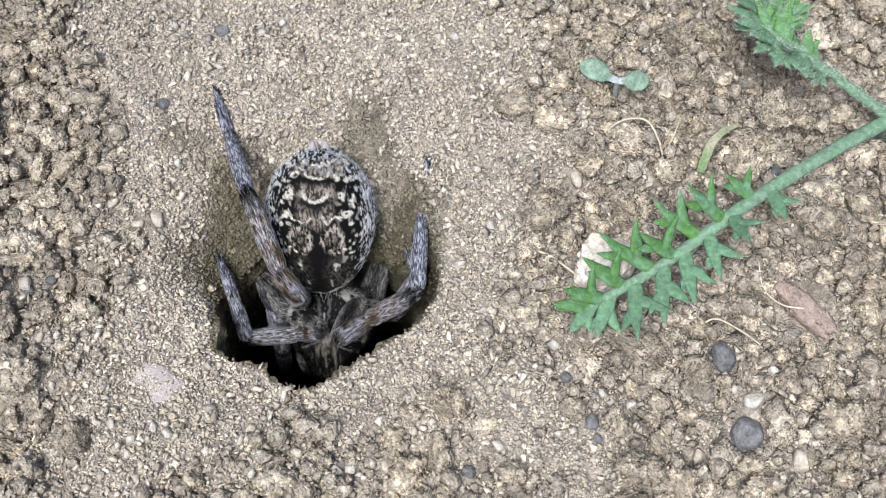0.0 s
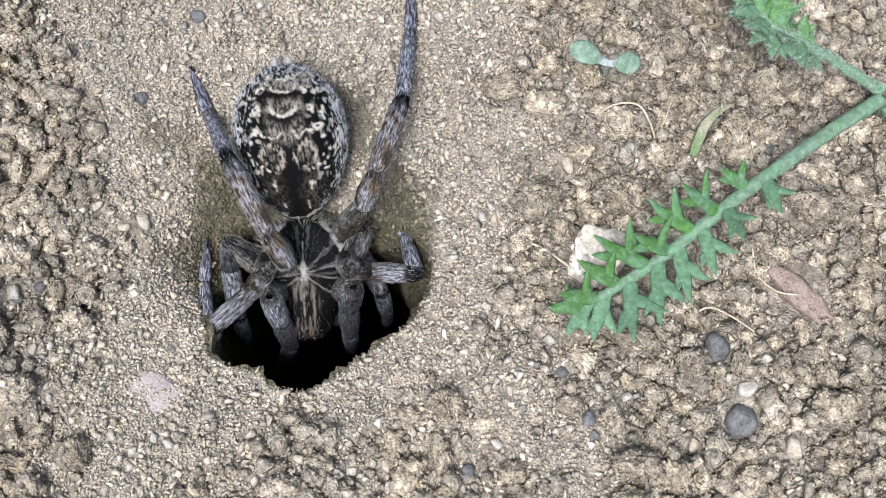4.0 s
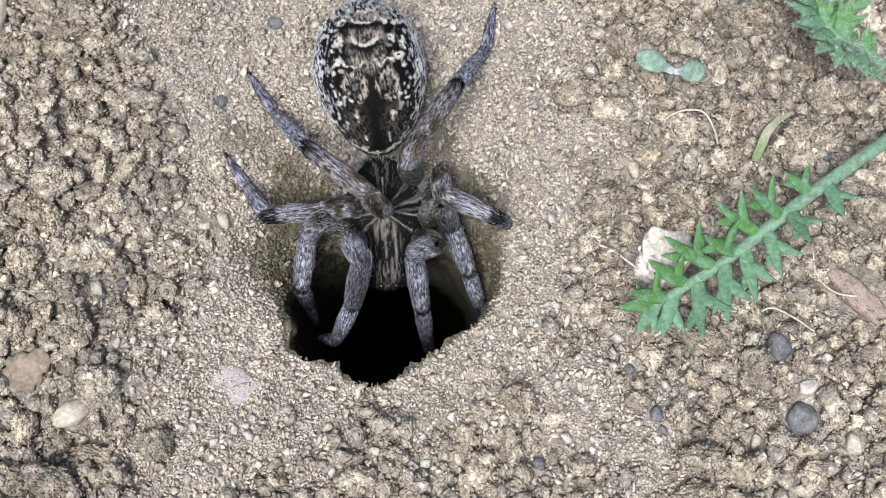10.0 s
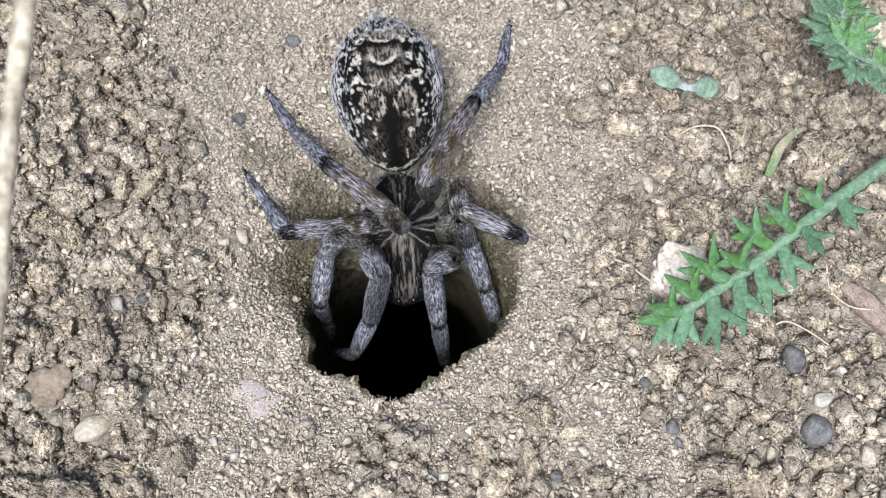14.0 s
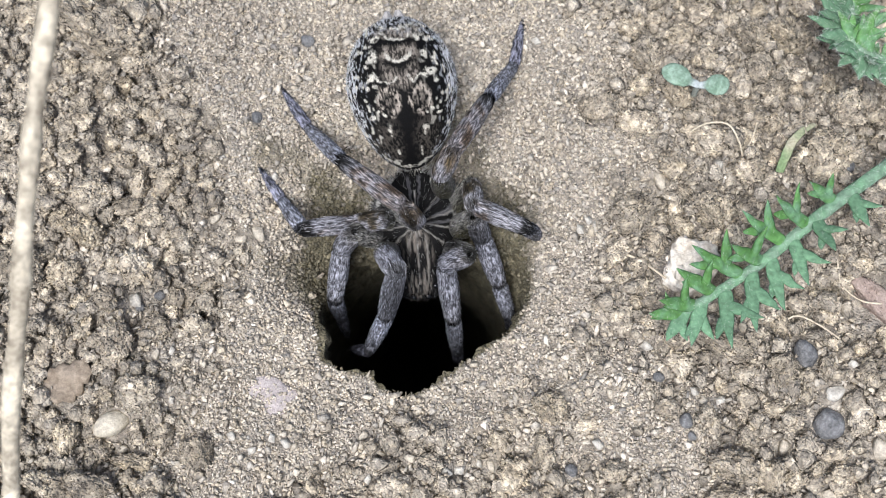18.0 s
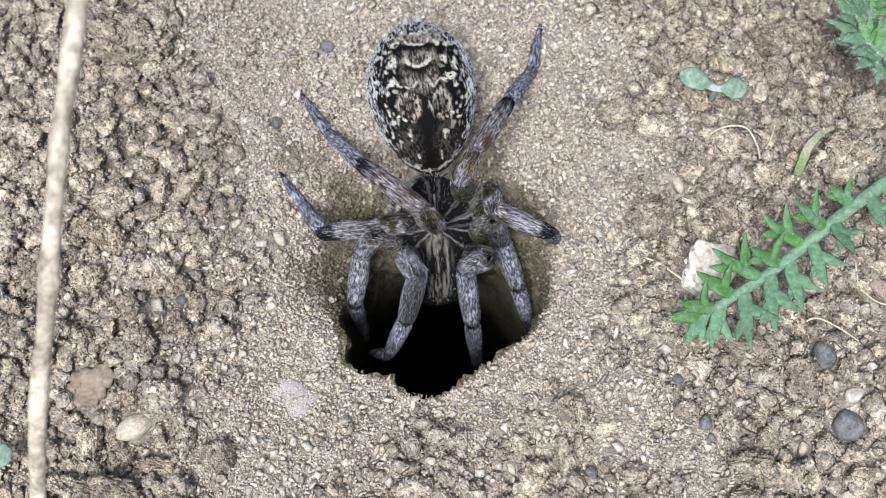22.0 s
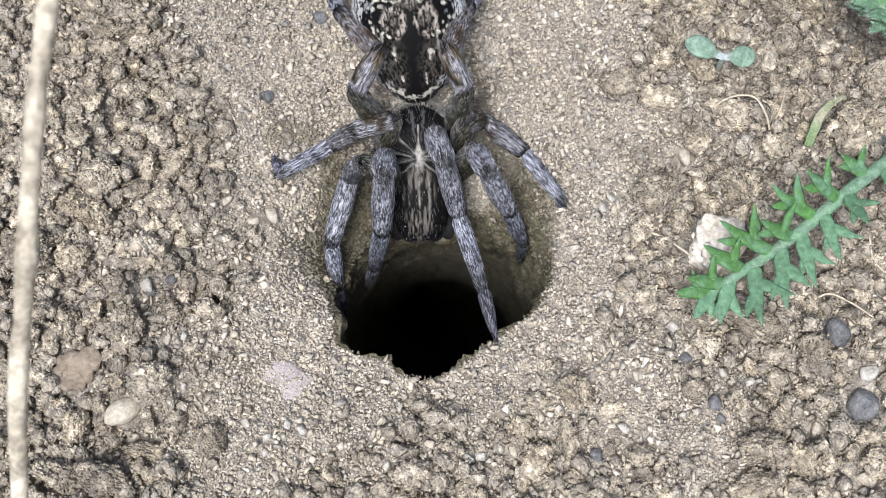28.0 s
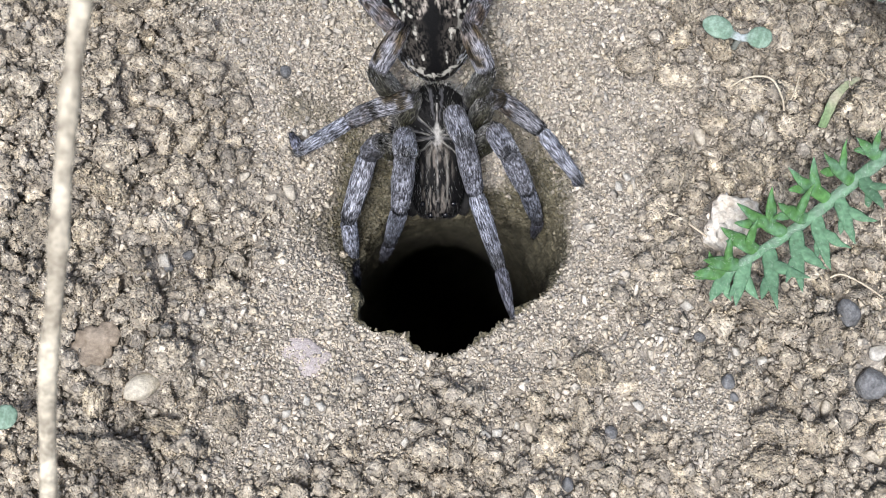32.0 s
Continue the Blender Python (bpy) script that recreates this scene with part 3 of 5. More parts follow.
settle(((35.9, 38.3, 2.0, 2.4), (42.8, 27.4, 3.1, 2.0), (48.1, 32.0, 1.3, 1.2), (56.0, 25.4, 3.4, 3.0), (59.5, 31.3, 2.3, 2.6), (43.0, 37.9, 1.9, 1.5), (48.7, 40.8, 2.1, 1.8),
        (40.5, 41.6, 1.8, 1.5), (34.5, 29.2, 2.7, 1.7), (33.4, 18.7, 2.9, 2.2), (29.9, 31.4, 2.7, 1.7), (51.6, 34.2, 1.8, 1.4), (53.5, 41.5, 2.6, 2.3), (38.3, 24.2, 2.0, 1.6), (47.6, 23.5, 2.0, 1.7)))
settle(((43.1, 2.9, 3.2, 1.7), (49.6, -0.5, 1.7, 2.1), (50.9, -5.6, 1.8, 1.6), (55.9, -12.0, 1.9, 1.7), (55.5, -9.5, 1.8, 1.1), (59.4, -0.7, 1.6, 1.6), (43.0, 19.0, 2.6, 2.4),
        (63.5, 16.5, 2.8, 2.0), (65.0, -5.0, 3.0, 2.4)))

# smaller clods, one by one, on the loose ground
count = 0
while count < 290:
    x, y = rng.uniform(-44, 74), rng.uniform(-19, 47)
    r = 1.15 + 1.3 * rng.rand() ** 2
    if crumbly(np.array([x]), np.array([y]))[0] < 0.7 or not free_of(x, y, r):
        continue
    rest_on(SINGLE[count % 12], x, y, r * rng.uniform(0.85, 1.25), r, r * rng.uniform(0.7, 1.0), rng.uniform(0, 360), 0.1, "soil_clod",
            "small crumbly clod of dry grey-brown loam", "clod", "small clods", tilt=rng.uniform(-25, 25))
    count += 1


CLODS = [c for c in TAKEN if c not in STONES]


def scatter(n, r_low, r_high, power, want, shapes, material, name, label, sink=0.12, seed=1, dim_span=None, heap=0.0):
    """Crumbs too many to count, joined; want(loose, outside) is the share kept at a place."""
    rg = np.random.RandomState(seed)
    x, y = rg.uniform(-49, 79, n), rg.uniform(-22, 51, n)
    th = np.arctan2(y - CY, x - CX)
    d = np.hypot(x - CX, y - CY) - rim_radius(th)
    keep = (rg.rand(n) < want(crumbly(x, y), d)) & (d > 0.25)
    if dim_span is not None:
        dimness = dimmed_at(x, y) + rg.uniform(-0.16, 0.16, n)
        keep &= (dimness >= dim_span[0]) & (dimness < dim_span[1])
    for sx, sy, sr in STONES:
        keep &= np.hypot(x - sx, y - sy) > sr * 0.95 + 0.5 * r_high
    if r_high > 0.5:
        for sx, sy, sr in CLODS:
            keep &= np.hypot(x - sx, y - sy) > sr * 0.9
    x, y = x[keep], y[keep]
    r = r_low + (r_high - r_low) * rg.rand(len(x)) ** power
    z = ground_height(x, y) + r * (0.85 - 2 * sink * rg.rand(len(x))) + heap * r * rg.rand(len(x)) ** 2
    v, f = strewn(shapes, np.c_[x, y, z], r, rg)
    ob = part(name, mesh_of(name, v, f, smooth=False), material)
    return tagged(ob, label, "soil", kind="stuff")


scatter(7500, 0.55, 1.5, 1.5, lambda l, d: np.clip((l - 0.25) * 1.5, 0, 0.92), CRUMB_SHAPES, CLOD, "soil_crumbs", "loose crumbs of dry grey-brown loam", seed=11, heap=0.9)
scatter(15000, 0.25, 0.7, 1.5, lambda l, d: np.clip(l * 0.8, 0.08, 1), FINE_SHAPES, CLOD, "fine_soil_crumbs", "fine crumbs of loam between the clods", seed=12, heap=0.6)
scatter(175000, 0.12, 0.36, 1.7, lambda l, d: 0.1 + 0.85 * (1 - l) ** 1.3, GRAIN_SHAPES, GRIT, "sand_grit", "sandy grit and tiny mixed grains over packed soil", 0.25, seed=13, dim_span=(-9, 0.2))
# two darker grits continue the shade painted on the ramp
scatter(130000, 0.13, 0.37, 1.6, lambda l, d: 0.9 * (d < 24), GRAIN_SHAPES, GRIT_SHADED, "moist_grit", "olive-brown grit on the sides of the burrow, darkened for shade", 0.3, seed=13, dim_span=(0.6, 9))
scatter(130000, 0.13, 0.37, 1.6, lambda l, d: 0.9 * (d < 30), GRAIN_SHAPES, GRIT_DUSKY, "half_dry_grit", "brown grit between dark and pale soil, partly darkened for shade", 0.3, seed=13, dim_span=(0.2, 0.6))
scatter(27000, 0.24, 0.68, 1.9, lambda l, d: 0.35 + 0.45 * l, GRAIN_SHAPES, GRIT, "gravel_grains", "mixed tan, grey and white gravel grains", seed=14, dim_span=(-9, 0.3))


# ---- spider ----
FUR_RNG = np.random.RandomState(21)
AL, CL = 17.5, 15.5
LENGTHS = {1: (9.0, 5.0, 9.5, 9.5, 5.0), 2: (8.5, 4.8, 8.2, 8.2, 4.5), 3: (7.5, 4.2, 6.6, 7.4, 4.0), 4: (10.5, 4.8, 9.5, 12.0, 5.5)}
COXA = {1: (3.4, 10.4, -2.2), 2: (4.2, 8.2, -2.4), 3: (4.3, 5.8, -2.4), 4: (3.7, 3.2, -2.2)}
BLACK, GREY, WHITE = np.array((0.007, 0.007, 0.0075)), np.array((0.205, 0.2, 0.2)), np.array((0.78, 0.76, 0.68))


def blend(a, b, w):
    return a * (1 - np.clip(w, 0, 1)[:, None]) + b * np.clip(w, 0, 1)[:, None]


def spot(x, s, cx, cs, rx, rs):
    return np.clip(1.6 - 1.6 * np.hypot((np.abs(x) - cx) / rx, (s - cs) / rs), 0, 1)


def abdomen_tint(p):
    """Colours over the back: black heart mark, ringed patches, dun folium with pale crescents, paired white spots, frosted flanks."""
    half = 6.1
    x, s = p[:, 0] / half, p[:, 1] / AL
    x, s = x + 0.035 * rough(p + 40, 0.8, 2, 71), s + 0.012 * rough(p + 50, 0.8, 2, 72)
    ax = np.abs(x)
    n1, n2 = rough(p + 3, 1.3, 2, 5), rough(p + 9, 0.3, 2, 8)
    streak = rough(p * np.array((2.4, 0.8, 2.4)), 0.55, 3, 15)
    fleck = np.clip(rough(p * np.array((1.0, 0.75, 1.0)) + 20, 0.4, 1, 33) * 6 - 2.6, 0, 1)
    flank = np.abs(p[:, 0]) / (abdomen_profile(np.clip(s, 0.03, 0.97))[0] + 0.2)
    edge = 0.02 * n1
    c = np.tile(BLACK, (len(p), 1))
    dun, frost = np.array((0.3, 0.268, 0.235)), np.array((0.66, 0.69, 0.74))
    salted = np.clip(0.5 + 2.4 * rough(p * np.array((1.8, 0.7, 1.0)) + 6, 0.28, 2, 18), 0, 1)
    # ringed patches beside the heart mark
    ring = np.hypot((ax - 0.3) / 0.2, (s + edge - 0.5) / 0.085)
    c = blend(c, dun * 1.5, np.clip(1.4 - np.abs(ring - 0.85) / 0.28, 0, 1) * salted)
    c = blend(c, dun * 0.75, np.clip(1.2 - ring / 0.6, 0, 1) * salted)
    # folium behind them: dun fields between black notches
    for at, wide, deep in ((0.665, 0.38, 0.058), (0.8, 0.4, 0.045), (0.915, 0.5, 0.03)):
        line = s - at + 0.2 * (0.2 - ax) * (at < 0.7) + edge * 0.5
        c = blend(c, dun, np.clip(1.5 - 1.2 * np.abs(line) / deep, 0, 1) * np.clip((wide - ax) * 9, 0, 1) * np.clip(0.1 + 1.1 * salted, 0, 1))
    # pale crescents, their horns towards the tail
    for at, wide, thick, curl in ((0.755, 0.27, 0.0085, 0.75), (0.882, 0.33, 0.006, 0.45), (0.945, 0.5, 0.0045, 0.16)):
        c = blend(c, WHITE * 0.85, np.clip(1.7 - np.abs(s - at - curl * ax**2) / thick, 0, 1) * np.clip((wide - ax) * 12, 0, 1) * (1.0 + 1.5 * n2))
    c = blend(c, WHITE * 0.75, np.clip(1.5 - np.abs(s - 0.612 - 0.32 * np.abs(ax - 0.24)) / 0.006, 0, 1) * (ax > 0.08) * (ax < 0.5) * (0.8 + 2.5 * n2))
    for cx, cs, rx, rs in ((0.33, 0.315, 0.05, 0.03), (0.3, 0.272, 0.028, 0.022), (0.21, 0.15, 0.03, 0.034), (0.26, 0.085, 0.06, 0.018),
                           (0.62, 0.41, 0.055, 0.02), (0.52, 0.445, 0.05, 0.016), (0.4, 0.42, 0.06, 0.014), (0.55, 0.655, 0.12, 0.034), (0.42, 0.635, 0.07, 0.018),
                           (0.66, 0.6, 0.05, 0.02), (0.46, 0.782, 0.105, 0.038), (0.6, 0.74, 0.05, 0.02), (0.4, 0.888, 0.1, 0.028), (0.58, 0.85, 0.07, 0.02), (0.7, 0.52, 0.045, 0.016)):
        c = blend(c, WHITE * 0.9, spot(x, s + edge, cx, cs, rx, rs) * (1.5 + 2.6 * n2))
    c = blend(c, dun * 0.55, salted * 0.5 * np.clip(1.5 - np.hypot((ax - 0.36) / 0.22, (s - 0.22) / 0.16), 0, 1))
    # frosted flanks and rear, and loose flecks
    c = blend(c, frost * 0.9, np.clip((flank - 0.55) * 4, 0, 1) * np.clip(streak * 3.2 + (flank - 0.9) * 5.0 + (s - 0.55) * 0.5, 0, 1))
    c = blend(c, frost * 0.85, np.clip((s - 0.9 + 0.02 * n1) * 11, 0, 1) * np.clip(0.35 + 2.4 * streak, 0, 1))
    c = blend(c, WHITE * 0.75, np.clip(1.5 - np.abs(s - 0.04 - 0.4 * ax**2) / 0.011, 0, 1) * (0.9 + 2 * n2) * (ax < 0.5))
    return blend(c, WHITE * 0.85, fleck * np.clip((ax - 0.32) * 3 + np.clip(s - 0.7, 0, 1), 0, 1) * (s > 0.22))


FOVEA = 5.7


def carapace_tint(p):
    """Black shield with thin pale rays from its middle pit, a streaked grey-brown band over the head and a pale rim."""
    x, y = p[:, 0], p[:, 1]
    n = rough(p, 0.5, 2, 13)
    fine = rough(p * np.array((1.6, 0.25, 1.0)), 0.34, 2, 39)
    c = np.tile(np.array((0.01, 0.01, 0.0105)), (len(p), 1))
    ax = np.abs(x)
    a = np.arctan2(ax, y - FOVEA) + 0.05 * n
    r = np.hypot(x, y - FOVEA)
    c = blend(c, np.array((0.12, 0.12, 0.13)), np.clip(3.2 * rough(np.c_[a * 9, r * 0.3, 0 * r], 1.0, 2, 57) - 0.7, 0, 0.8) * (y < FOVEA + 1))
    for ray, far, thin in ((0.85, 4.2, 0.1), (1.35, 4.6, 0.1), (1.8, 4.8, 0.09), (2.4, 4.0, 0.07)):
        c = blend(c, np.array((0.3, 0.29, 0.27)), np.clip(1.4 - np.abs(a - ray) * (r + 0.3) / thin, 0, 1) * (r > 0.5) * (r < far) * (0.75 + 0.8 * n))
    # head: streaked band, dark beside the middle line
    band = 0.45 + 1.35 * np.clip((y - FOVEA) / 2.5, 0, 1) - 0.35 * np.clip((y - 11) / 4, 0, 1)
    c = blend(c, np.array((0.19, 0.17, 0.15)), np.clip(2.2 - 1.9 * ax / band, 0, 1) * (y > FOVEA) * np.clip(0.2 + 1.8 * fine, 0, 1))
    c = blend(c, np.array((0.23, 0.22, 0.2)), np.clip(1.4 - np.abs(ax - 0.62 * band) / 0.14, 0, 1) * (y > FOVEA + 1.2) * (y < 13.5) * np.clip(0.5 + 1.4 * fine, 0, 1))
    c = blend(c, np.array((0.46, 0.45, 0.43)), np.clip(1.4 - ax / (0.1 + 0.6 * np.exp(-((y - FOVEA) / 0.9) ** 2)), 0, 1) * (y > 2.0) * np.clip(1.4 - y / 11, 0.1, 1) * (0.7 + 0.9 * n))
    edge = np.interp(y / CL, [0, 0.08, 0.2, 0.38, 0.55, 0.7], [2.0, 3.5, 4.8, 5.3, 4.7, 3.6]) - 0.55
    return blend(c, np.array((0.45, 0.45, 0.43)), np.clip(1.3 - np.abs(ax - edge) / 0.3, 0, 1) * (y < 9.5) * (0.5 + 1.8 * n))


def shell(profile, n_along, n_round, length):
    """A closed body along +y: profile(s) gives half width, height above and depth below the middle line and its height."""
    s = (1 - np.cos(np.linspace(0, np.pi, n_along))) / 2
    th = np.linspace(0, 2 * np.pi, n_round, endpoint=False)
    hw, up, down, mid = profile(s)
    cs, sn = np.cos(th), np.sin(th)
    v = np.stack([hw[:, None] * cs, np.repeat(s[:, None] * length, n_round, 1), mid[:, None] + np.where(sn > 0, up[:, None], down[:, None]) * sn], -1).reshape(-1, 3)
    i, j = np.meshgrid(np.arange(n_along - 1), np.arange(n_round), indexing="ij")
    k = (j + 1) % n_round
    f = np.stack([i * n_round + j, (i + 1) * n_round + j, (i + 1) * n_round + k, i * n_round + k], -1).reshape(-1, 4)
    return v, f


def normals_of(v, f):
    n = np.zeros_like(v)
    fn = np.cross(v[f[:, 2]] - v[f[:, 0]], v[f[:, -1]] - v[f[:, 1]])
    for k in range(f.shape[1]):
        np.add.at(n, f[:, k], fn)
    return n / (np.linalg.norm(n, axis=1)[:, None] + 1e-12)


def fur_for(v, f, tint, count, length, width, lie, along, keep=None, jitter=0.25, bright=(0.7, 1.5)):
    """Hairs rooted on a surface, lying along a direction: points, faces and colours."""
    rg = FUR_RNG
    a, b, c = v[f[:, 0]], v[f[:, 1]], v[f[:, 2]]
    area = np.linalg.norm(np.cross(b - a, c - a), axis=1)
    pick = rg.choice(len(f), count, p=area / area.sum())
    u, w = rg.rand(count, 1), rg.rand(count, 1)
    q = f[pick]
    root = (v[q[:, 0]] * (1 - u) + v[q[:, 1]] * u) * (1 - w) + (v[q[:, -1]] * (1 - u) + v[q[:, -2]] * u) * w
    nrm = normals_of(v, f)[q].mean(1)
    if callable(along):
        along = along(root)
    way = nrm * (1 - lie) + np.asarray(along) * lie + rg.normal(size=(count, 3)) * jitter
    way /= np.linalg.norm(way, axis=1)[:, None]
    if keep is not None:
        m = keep(root, nrm)
        root, way = root[m], way[m]
    ln = length * rg.uniform(0.6, 1.3, len(root))
    hv, hf, own = hairs(root, way, ln, width, rg)
    if bright is None:
        mix = rg.choice([0.1, 0.45, 1.1, 1.7], size=(len(root), 1), p=[0.42, 0.24, 0.2, 0.14])
        col = tint(root) * mix
    else:
        col = tint(root) * rg.uniform(*bright, (len(root), 1))
    return hv, hf, np.clip(col, 0, 1)[own]


def furred(name, v, f, tint, coats, parent, label="", cuticle=None, skin=0.8):
    """Skin and hairs of one body part as one mesh with two materials."""
    tri = np.concatenate([f[:, [0, 1, 2]], f[:, [0, 2, 3]]])
    vs, fs, cs, base = [v], [tri], [np.clip(tint(v), 0, 1) * skin], len(v)
    for coat in coats:
        hv, hf, hc = coat
        vs.append(hv), fs.append(hf + base), cs.append(hc)
        base += len(hv)
    faces = np.concatenate(fs)
    me = mesh_of(name, np.concatenate(vs), faces, tint=np.concatenate(cs))
    me.materials.append(cuticle or CUTICLE)
    me.materials.append(FUR)
    me.polygons.foreach_set("material_index", (np.arange(len(faces)) >= len(tri)).astype(np.int32))
    return part(name, me, None, parent, label)


spider = tagged(new("wolf_spider"), "large hairy black-and-grey wolf spider climbing tail-first out of its burrow", "spider")


def abdomen_profile(s):
    w = np.sqrt(np.clip(1 - ((s - 0.55) / np.where(s < 0.55, 0.552, 0.452)) ** 2, 0, 1))
    w = np.where(s < 0.55, w * (0.86 + 0.14 * s / 0.55), w)
    return 6.25 * w, 5.0 * w, 4.4 * w, 0.8 * np.sin(np.pi * s)


av, af = shell(abdomen_profile, 240, 250, AL)
abdomen = furred("abdomen", av, af, abdomen_tint, [
    fur_for(av, af, abdomen_tint, 26000, 0.28, 0.026, 0.85, (0, 1, 0), lambda r, n: n[:, 2] > -0.5),
    fur_for(av, af, lambda p: np.tile((0.66, 0.68, 0.71), (len(p), 1)), 7000, 0.55, 0.022, 0.78, (0, 1, 0), lambda r, n: (np.abs(n[:, 0]) > 0.74) & (n[:, 2] > -0.4)),
    fur_for(av, af, lambda p: np.tile(WHITE * 0.8, (len(p), 1)), 1500, 1.2, 0.022, 0.72, (0, -1, 0), lambda r, n: (r[:, 1] < 0.8) & (n[:, 2] > 0.1), 0.3)],
    spider, "egg-shaped black abdomen with white spots and brown chevrons")
for sx, sy in ((-0.7, 0), (0.7, 0), (-0.5, 0.5), (0.5, 0.5)):
    v, f = tube([(sx, AL - 1.0, -0.4 - sy), (sx * 1.1, AL + 0.2, -0.5 - sy), (sx, AL + 0.8, -0.5 - sy)], [0.55, 0.48, 0.15], 8)
    part("spinneret", mesh_of("spinneret", v, f, tint=np.tile(GREY * 1.9, (len(v), 1))), CUTICLE, abdomen, "grey spinneret")


def carapace_profile(s):
    end = np.sqrt(np.clip(1 - (np.abs(s - 0.5) / 0.5) ** 9, 0, 1))
    w = np.interp(s, [0, 0.08, 0.2, 0.38, 0.55, 0.7, 0.82, 1.0], [2.0, 3.5, 4.8, 5.3, 4.7, 3.6, 3.0, 2.6])
    up = np.interp(s, [0, 0.15, 0.4, 0.7, 0.9, 1.0], [1.0, 2.0, 2.6, 2.9, 2.6, 1.8])
    return w * end, up * end, 2.6 * end + 0 * s, -0.6 + 0 * s


cv, cf = shell(carapace_profile, 200, 200, CL)


def from_pit(root):
    """Hair lies outwards from the pit of the shield, and forwards on the head."""
    d = np.c_[root[:, 0], root[:, 1] - FOVEA, 0 * root[:, 0]]
    d = d / (np.linalg.norm(d, axis=1)[:, None] + 0.3)
    return np.where((root[:, 1] > FOVEA + 2)[:, None], d * 0.4 + np.array((0, 0.8, 0)), d)


def silver(p):
    return np.tile((0.42, 0.42, 0.41), (len(p), 1))


carapace = furred("carapace", cv, cf, carapace_tint, [
    fur_for(cv, cf, carapace_tint, 11000, 0.6, 0.02, 0.88, from_pit, lambda r, n: n[:, 2] > -0.3, 0.1, (0.4, 1.3)),
    fur_for(cv, cf, silver, 1800, 0.8, 0.018, 0.8, from_pit, lambda r, n: (n[:, 2] > 0.3) & (np.hypot(r[:, 0], r[:, 1] - FOVEA) < 1.0), 0.25, (0.5, 1.0)),
    fur_for(cv, cf, silver, 700, 0.8, 0.018, 0.8, from_pit, lambda r, n: n[:, 2] > 0.2, 0.2, (0.4, 1.1)),
    fur_for(cv, cf, silver, 2400, 1.7, 0.022, 0.6, lambda r: np.c_[np.sign(r[:, 0]) * 0.8, -0.6 + 0 * r[:, 0], 0.25 + 0 * r[:, 0]],
            lambda r, n: (n[:, 2] < 0.45) & (n[:, 2] > -0.5) & (r[:, 1] < 5.5), 0.25)],
    spider, "dark carapace with pale rays and midline", None, 1.0)
for side in (-1, 1):
    def dusky(p):
        return np.tile(GREY * 0.2, (len(p), 1)) * (1 + 0.5 * rough(p, 0.5, 2, 3)[:, None])

    v, f = tube(spline([(side * 1.2, 13.4, -1.4), (side * 1.3, 14.8, -2.6), (side * 1.25, 15.2, -4.8), (side * 0.9, 14.6, -6.4)], 16), np.interp(np.linspace(0, 1, 16), [0, 0.3, 0.8, 1], [1.1, 1.4, 1.15, 0.5]), 16)
    furred("chelicera", v, f, dusky, [fur_for(v, f, lambda p: np.tile(GREY * 0.5, (len(p), 1)), 500, 0.7, 0.03, 0.5, (0, 0.4, -0.8))], carapace, "stout dark chelicera with grey hair")
    knots = [(side * 2.3, 12.4, -2.4), (side * 3.0, 14.4, -2.6), (side * 3.0, 15.6, -4.4), (side * 2.7, 15.6, -6.8), (side * 2.5, 15.2, -9.0)]
    v, f = tube(spline(knots, 30), np.interp(np.linspace(0, 1, 30), [0, 0.1, 0.45, 0.5, 0.75, 0.97, 1], [0.5, 0.8, 0.75, 0.7, 0.7, 0.5, 0.1]), 12)
    furred("pedipalp", v, f, dusky, [fur_for(v, f, lambda p: np.tile(GREY * 0.6, (len(p), 1)), 700, 0.6, 0.028, 0.5, (0, 0.5, -0.6))], carapace, "short hairy pedipalp")
    for ex, ey, ez, er in ((0.6, 15.3, 0.2, 0.2), (1.35, 15.2, 0.2, 0.18), (0.85, 14.9, 1.0, 0.42), (1.75, 13.5, 1.55, 0.36)):
        v, f = ball(2)
        part("eye", mesh_of("eye", v * er + np.array((side * ex, ey, ez)), f), EYE, carapace, "glossy black eye")

# legs: colours run from the body outwards
SEGMENTS = ("femur", "patella", "tibia", "metatarsus", "tarsus")
WIDTHS = {"femur": (1.15, 1.42, 1.16), "patella": (1.12, 1.22, 1.08), "tibia": (1.06, 1.15, 0.96), "metatarsus": (0.92, 0.9, 0.72), "tarsus": (0.7, 0.66, 0.34)}
SEG_MESH = {}


